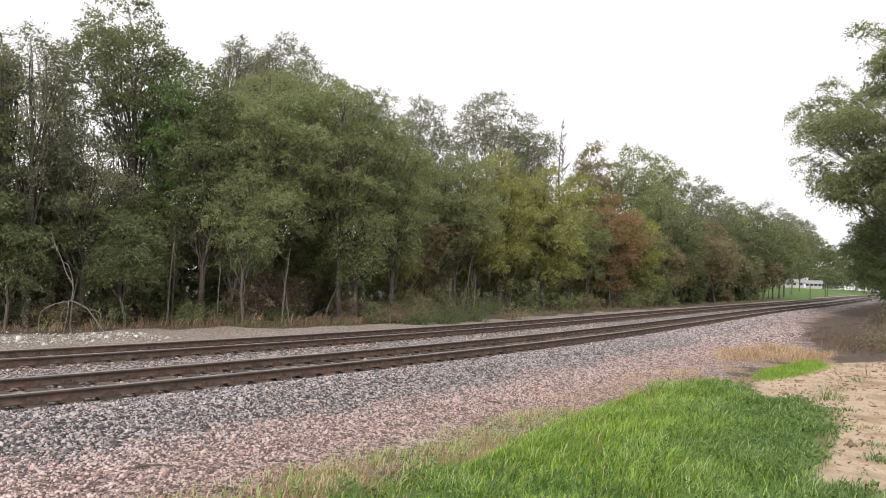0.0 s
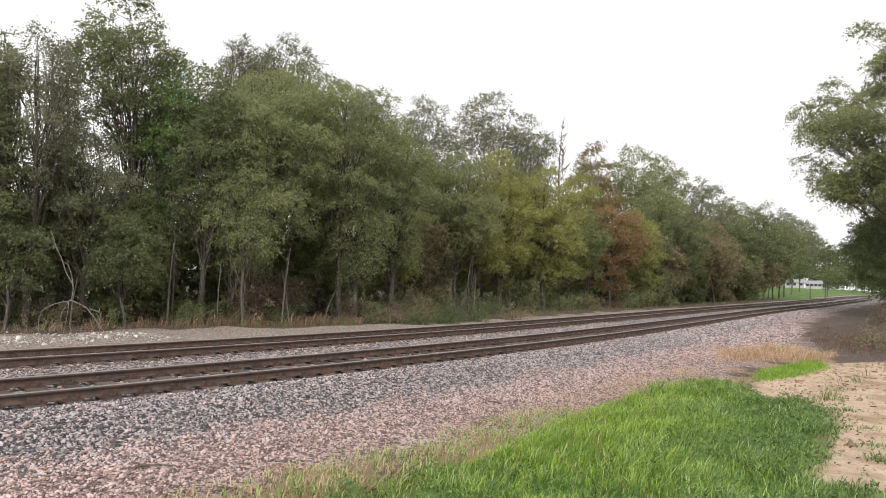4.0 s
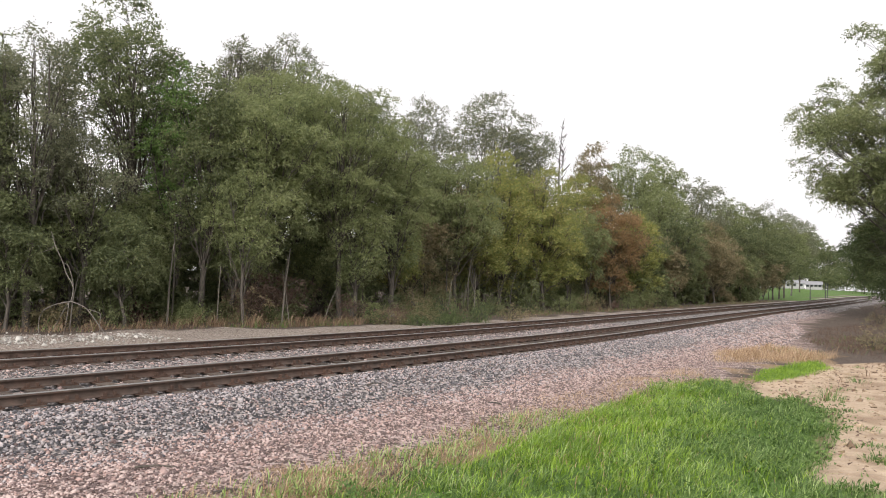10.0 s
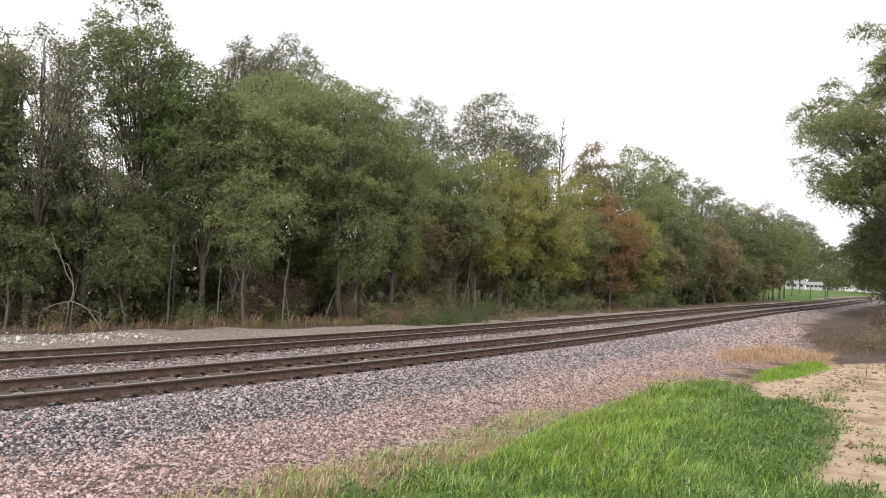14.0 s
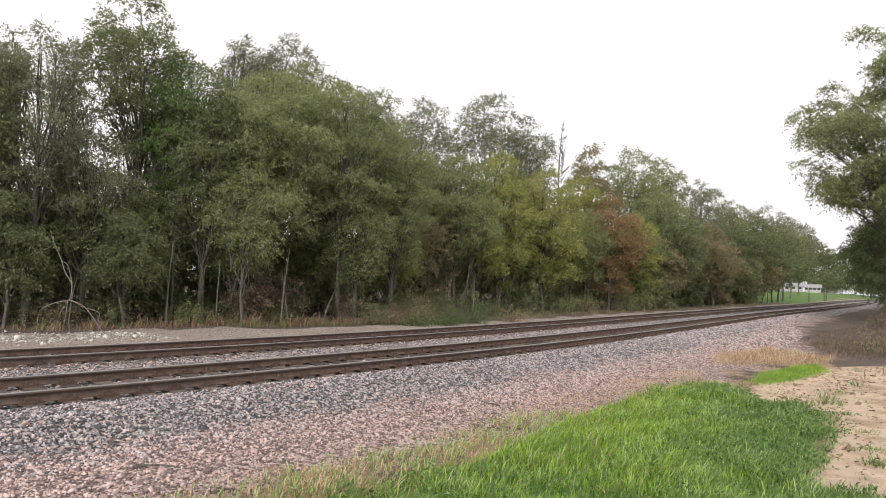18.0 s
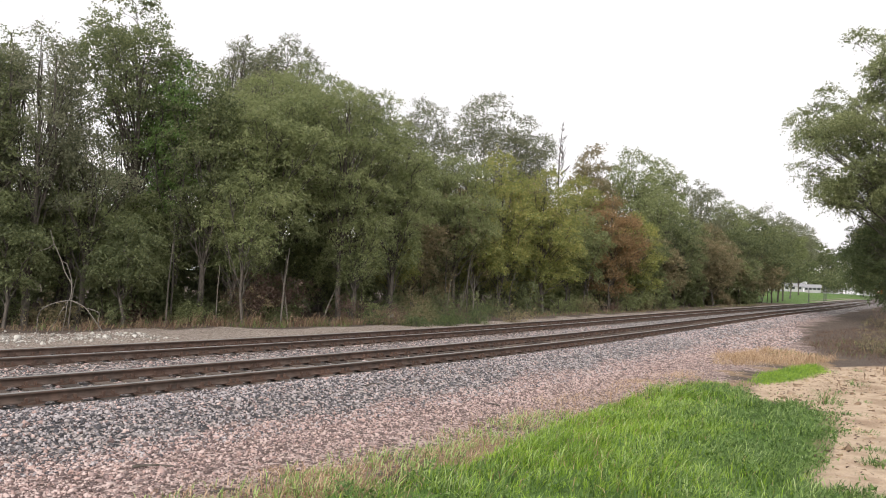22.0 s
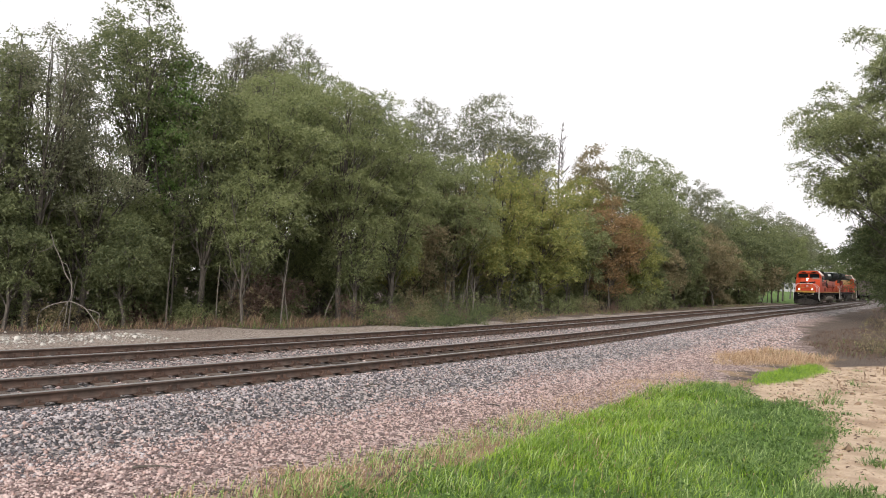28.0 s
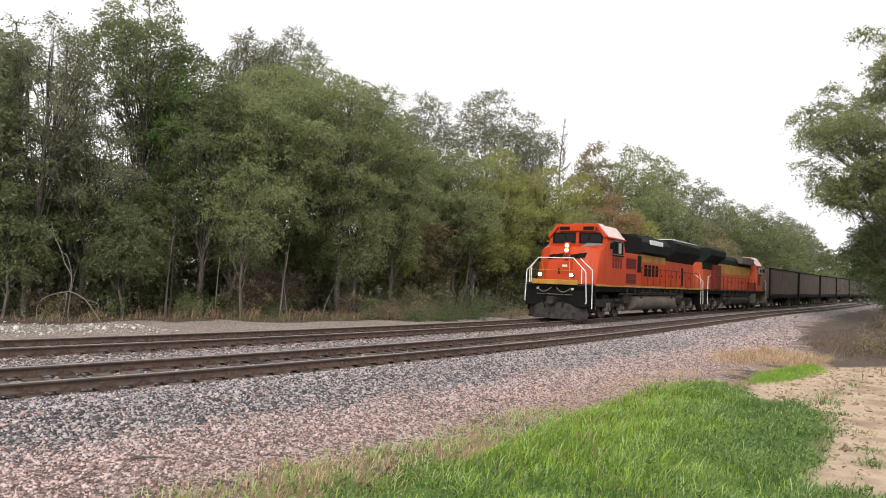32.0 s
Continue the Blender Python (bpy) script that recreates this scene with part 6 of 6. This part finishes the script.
    # radiator flare at the rear
    part("radiator", prism(bmesh.new(), [(-0.99, 3.30), (-1.55, 3.92), (-1.55, 4.42), (-1.25, 4.62), (1.25, 4.62), (1.55, 4.42), (1.55, 3.92), (0.99, 3.30)], -9.6, -3.2, "x", 0.03), ROOF_GREEN, v, "flared black radiator section")
    for k in range(3):
        a = -9.3 + k * 2.0
        part("radiator_fan", boxed(a, a + 1.75, -1.15, 1.15, 4.62, 4.68, 0.01), PALE_PANEL if k else TANK, v, "pale roof grille")
    for side in (-1, 1):
        for k in range(4):
            part("radiator_shutter", boxed(-9.3 + 1.5 * k, -7.95 + 1.5 * k, side * 1.552, side * 1.562, 3.98, 4.36), BLACK, v)
        part("roof_walk", boxed(-9.2, -3.6, side * 1.30, side * 1.36, 4.63, 4.67), PALE_PANEL, v)
        # black slab on the hood side: a tall opening's shade put in as colour
        part("dark_opening", boxed(-7.2, -6.75, side * 1.008, side * 1.02, 1.80, 2.98), BLACK, v, "black slab coloured as an opening's shaded inside")
        part("brake_wheel", rod(bmesh.new(), (-9.92, side * 0.35, 2.6), (-9.98, side * 0.35, 2.6), 0.22, 16), GRIT, v) if side > 0 else None
        part("air_reservoir", rod(bmesh.new(), (-4.4, side * 1.18, 1.14), (-6.0, side * 1.18, 1.14), 0.17, 14), TANK, v)
        part("sand_pipe", pipe(bmesh.new(), [(9.2, side * 1.22, 1.4), (9.0, side * 1.1, 0.9), (8.85, side * 0.95, 0.25)], 0.03), DUSTY, v)
    for k in range(5):
        part("roof_hatch", boxed(4.9 - 0.62 * k, 5.42 - 0.62 * k, -0.8, 0.8, 4.30, 4.37, 0.01), GRIT, v)
    part("antenna_dome", boxed(7.3, 7.8, 0.62, 0.92, 4.5, 4.64, 0.05), PALE_PANEL, v)
    side_rails(v, -9.6, 3.0, 12, LOUVRE)
    marks(v, -1.6, 4, 1.012, 2.25, 0.52, 0.66, BLACK, "side_mark")
    for side in (-1, 1):
        rail_line(v, [(-9.9, side * 1.0, 2.75), (-10.6, side * 1.5, 2.2), (-10.65, side * 1.52, 0.6)], 0.023, WHITE_RAIL)
        rail_line(v, [(-9.7, side * 1.48, 2.7), (-10.0, side * 1.52, 1.9), (-10.0, side * 1.52, 0.6)], 0.023, WHITE_RAIL)
    part("rear_pilot", boxed(-10.75, -10.3, -1.45, 1.45, 0.6, 1.6, 0.03), BLACK, v)
    return v


def build_second(label):
    """Runs long hood first: its cab is at the rear of the pair."""
    v = tagged(new("locomotive"), label, "locomotive")
    loco_common(v, GRIT)
    fuel_tank(v, -3.2, 3.9, 0.36, GRIT)
    part("air_reservoir", boxed(4.0, 6.0, -1.5, 1.5, 0.55, 1.4, 0.08), TANK, v, "dusty pale tank box")
    bm = bmesh.new()
    hull(bm, [(8.4, -1.5, 1.66), (9.7, -1.2, 1.66), (9.85, 0, 1.66), (9.7, 1.2, 1.66), (8.4, 1.5, 1.66)],
         [(8.4, -1.46, 3.45), (9.4, -1.12, 3.30), (9.5, 0, 3.34), (9.4, 1.12, 3.30), (8.4, 1.46, 3.45)], 0.05)
    part("nose", bm, FADED, v, shade=True)
    cab(v, FADED, SKYLIT_ROOF, 6.1, 8.45, 4.72)
    part("pilot", boxed(10.25, 10.75, -1.5, 1.5, 0.5, 1.58, 0.03), TANK, v)
    part("hood", boxed(-9.9, 6.1, -0.98, 0.98, 1.66, 3.12, 0.03), FADED, v)
    for side in (-1, 1):
        part("stripe", boxed(-5.6, 6.0, side * 0.98, side * 0.990, 2.95, 3.70), YELLOW, v, "broad yellow stripe")
    part("hood_top", prism(bmesh.new(), [(-0.985, 3.12), (-0.985, 4.12), (-0.75, 4.42), (0.75, 4.42), (0.985, 4.12), (0.985, 3.12)], -9.9, 6.1, "x", 0.03), ROOF_GREEN, v, "dark green upper hood")
    part("radiator", prism(bmesh.new(), [(-1.0, 3.65), (-1.55, 4.15), (-1.55, 4.55), (-1.4, 4.70), (1.4, 4.70), (1.55, 4.55), (1.55, 4.15), (1.0, 3.65)], -10.0, -5.6, "x", 0.03), ROOF_GREEN, v, "overhanging radiator wings")
    part("radiator_door", boxed(-7.6, -5.9, -1.3, 1.3, 1.66, 3.5, 0.02), LOUVRE, v)
    part("brake_box", boxed(1.0, 5.6, -1.35, 1.35, 3.95, 4.52, 0.06), TANK, v, "grey dynamic brake housing")
    part("blower_box", boxed(5.0, 6.1, -1.5, 1.5, 1.66, 2.4, 0.03), LOUVRE, v)
    part("exhaust", boxed(-3.6, -2.4, -0.35, 0.35, 4.38, 4.7, 0.04), BLACK, v)
    hood_doors(v, -5.4, 4.8, 13, 0.985, 1.75, 2.9, FADED)
    side_rails(v, -9.6, 5.4, 13, LOUVRE)
    marks(v, 6.6, 4, 1.552, 2.4, 0.2, 0.4, LOUVRE, "number_bar")
    for side in (-1, 1):
        part("cab_panel", boxed(6.3, 7.5, side * 1.552, side * 1.562, 2.2, 3.0), LOUVRE, v)
        for e in (-1, 1):
            rail_line(v, [(e * 9.75, side * 1.48, 2.7), (e * 10.5, side * 1.5, 2.55), (e * 10.62, side * 1.52, 0.6)], 0.023, WHITE_RAIL)
    part("end_panel", boxed(-9.95, -9.9, -0.9, 0.9, 1.7, 3.9), FADED, v)
    part("rear_pilot", boxed(-10.75, -10.3, -1.45, 1.45, 0.6, 1.6, 0.03), BLACK, v)
    return v


def build_coal_car(label):
    v = tagged(new("coal_car"), label, "coal car", group="coal cars of the train")
    H = 7.62
    sec = [(-1.55, 3.90), (-1.55, 1.42), (-1.25, 1.02), (1.25, 1.02), (1.55, 1.42), (1.55, 3.90), (1.47, 3.90), (1.47, 1.46), (1.2, 1.10), (-1.2, 1.10), (-1.47, 1.46), (-1.47, 3.90)]
    part("tub", prism(bmesh.new(), sec, -H, H, "x"), CARGREY, v)
    for e in (-1, 1):
        part("end_wall", boxed(e * H - 0.06, e * H + 0.06, -1.5, 1.5, 1.1, 3.88), CARGREY, v)
        for side in (-1, 1):
            part("corner_post", boxed(e * H - 0.10, e * H + 0.10, side * 1.46, side * 1.60, 1.05, 3.92, 0.01), BLACK, v)
            rail_line(v, [(e * (H + 0.12), side * 1.3, 1.2), (e * (H + 0.12), side * 1.3, 3.6)], 0.025, BLACK, "ladder_rail")
        part("end_platform", boxed(e * (H - 0.2), e * (H + 0.42), -1.4, 1.4, 0.98, 1.08), BLACK, v)
        truck(v, e * 5.9, (-0.9, 0.9), 0.457)
        coupler(v, e * 8.1, e)
    for side in (-1, 1):
        part("top_rail", boxed(-H, H, side * 1.44, side * 1.62, 3.88, 3.98, 0.02), BLACK, v)
        part("side_sill", boxed(-H, H, side * 1.50, side * 1.60, 1.02, 1.22, 0.01), BLACK, v)
        for x in np.linspace(-H + 1.3, H - 1.3, 9):
            part("side_seam", boxed(x - 0.02, x + 0.02, side * 1.55, side * 1.565, 1.42, 3.88), CARGREY, v)
        for e in (-1, 1):
            for z in np.arange(1.4, 3.8, 0.4):
                part("rung", boxed(e * (H - 0.55), e * (H - 0.15), side * 1.60, side * 1.62, z, z + 0.03), BLACK, v)
    part("centre_sill", boxed(-8.0, 8.0, -0.3, 0.3, 0.68, 1.05), BLACK, v)
    nx, ny = 24, 7
    bm = bmesh.new()
    rows = [[bm.verts.new((-H + 0.1 + (2 * H - 0.2) * i / nx, -1.42 + 2.84 * j / ny, 3.42 + 0.42 * math.sin(math.pi * j / ny) * (0.75 + 0.25 * math.sin(i * 1.3)))) for j in range(ny + 1)] for i in range(nx + 1)]
    for i in range(nx):
        for j in range(ny):
            bm.faces.new((rows[i][j], rows[i + 1][j], rows[i + 1][j + 1], rows[i][j + 1]))
    part("coal_load", bm, COAL, v, "heaped black coal")
    return v


def far_mid(s):
    x, y, a = on_track(s, FAR_MID)
    return np.array([x, y, RAIL_Z + rise(s)])


def vehicle_pose(s_front, length, turned=False):
    """Pose of a vehicle whose leading coupler is at s_front: x forward, y to its left, z = 0 on the rail heads."""
    f, b = far_mid(s_front + length * 0.2), far_mid(s_front + length * 0.8)
    c = (f + b) / 2
    d = Vector(f - b).normalized() * (-1 if turned else 1)
    left = Vector((0, 0, 1)).cross(d).normalized()
    turn = Matrix((d, left, d.cross(left))).transposed().to_4x4()
    return Matrix.Translation(c) @ turn


def build_train():
    out = []
    out.append((build_lead("orange and black diesel locomotive with lit headlights"), 0.0, 22.6, False))
    lead_wheels = len(SPINNING)
    out.append((build_second("faded orange, yellow and green diesel locomotive running backwards"), 22.6, 22.6, True))
    loco_wheels = len(SPINNING)
    car = build_coal_car("taupe steel coal car with a heaped load")
    out.append((car, 45.2, 16.2, False))
    for k in range(1, 11):
        out.append((copy_thing(car, Matrix()), 45.2 + 16.2 * k, 16.2, False))
    for k, w in enumerate(SPINNING):
        w.append(-1 if lead_wheels <= k < loco_wheels else 1)
    return out


TRAIN = build_train()
S_AT_END, SPEED = 27.18, 18.90


def motions():
    for v, s, length, turned in TRAIN:
        walk(v, [(t, vehicle_pose(S_AT_END + (32.0 - t) * SPEED + s, length, turned)) for t in np.arange(0, 32.01, 0.5)])
    # the wheels of both locomotives and of the first car roll
    for w, x, r, sign in SPINNING:
        step = SPEED / FPS / r * sign
        rows = [(0.0, Matrix.Translation((x, 0, r)))]
        rows += [(22.0 + k / FPS, Matrix.Translation((x, 0, r)) @ Matrix.Rotation(step * k, 4, "Y")) for k in range(301)]
        walk(w, rows)
    # the wind rocks the nearer trees
    gust = ((0, -2.0), (3, -1.2), (6, -1.0), (9, -2.4), (11, -1.0), (13, 0.0), (16, -0.8), (19, 0.5), (21, -0.3), (23, 0.0), (26, 1.0), (28, 2.1), (30, 1.1), (32, 1.3))
    rng = np.random.default_rng(3)
    for tree, away in TREES:
        if away > 90:
            continue
        at = Vector(tree.location)
        phase, slow = rng.uniform(0, 6.28), rng.uniform(0.35, 0.6)
        left = 1.0 if at.x < -12.5 and at.y < 31 else 0.25 if at.x < 0 else 0.0
        rows = []
        for t in np.arange(0, 32.01, 0.8):
            a = 0.35 * math.sin(slow * t * 2.2 + phase) + 0.25 * math.sin(t * 1.1 + phase * 2) + left * float(np.interp(t, [g[0] for g in gust], [g[1] for g in gust]))
            rows.append((t, Matrix.Translation(at) @ Euler((radians(0.3 * math.sin(t * 0.9 + phase)), radians(a), 0)).to_matrix().to_4x4()))
        walk(tree, rows)

motions()
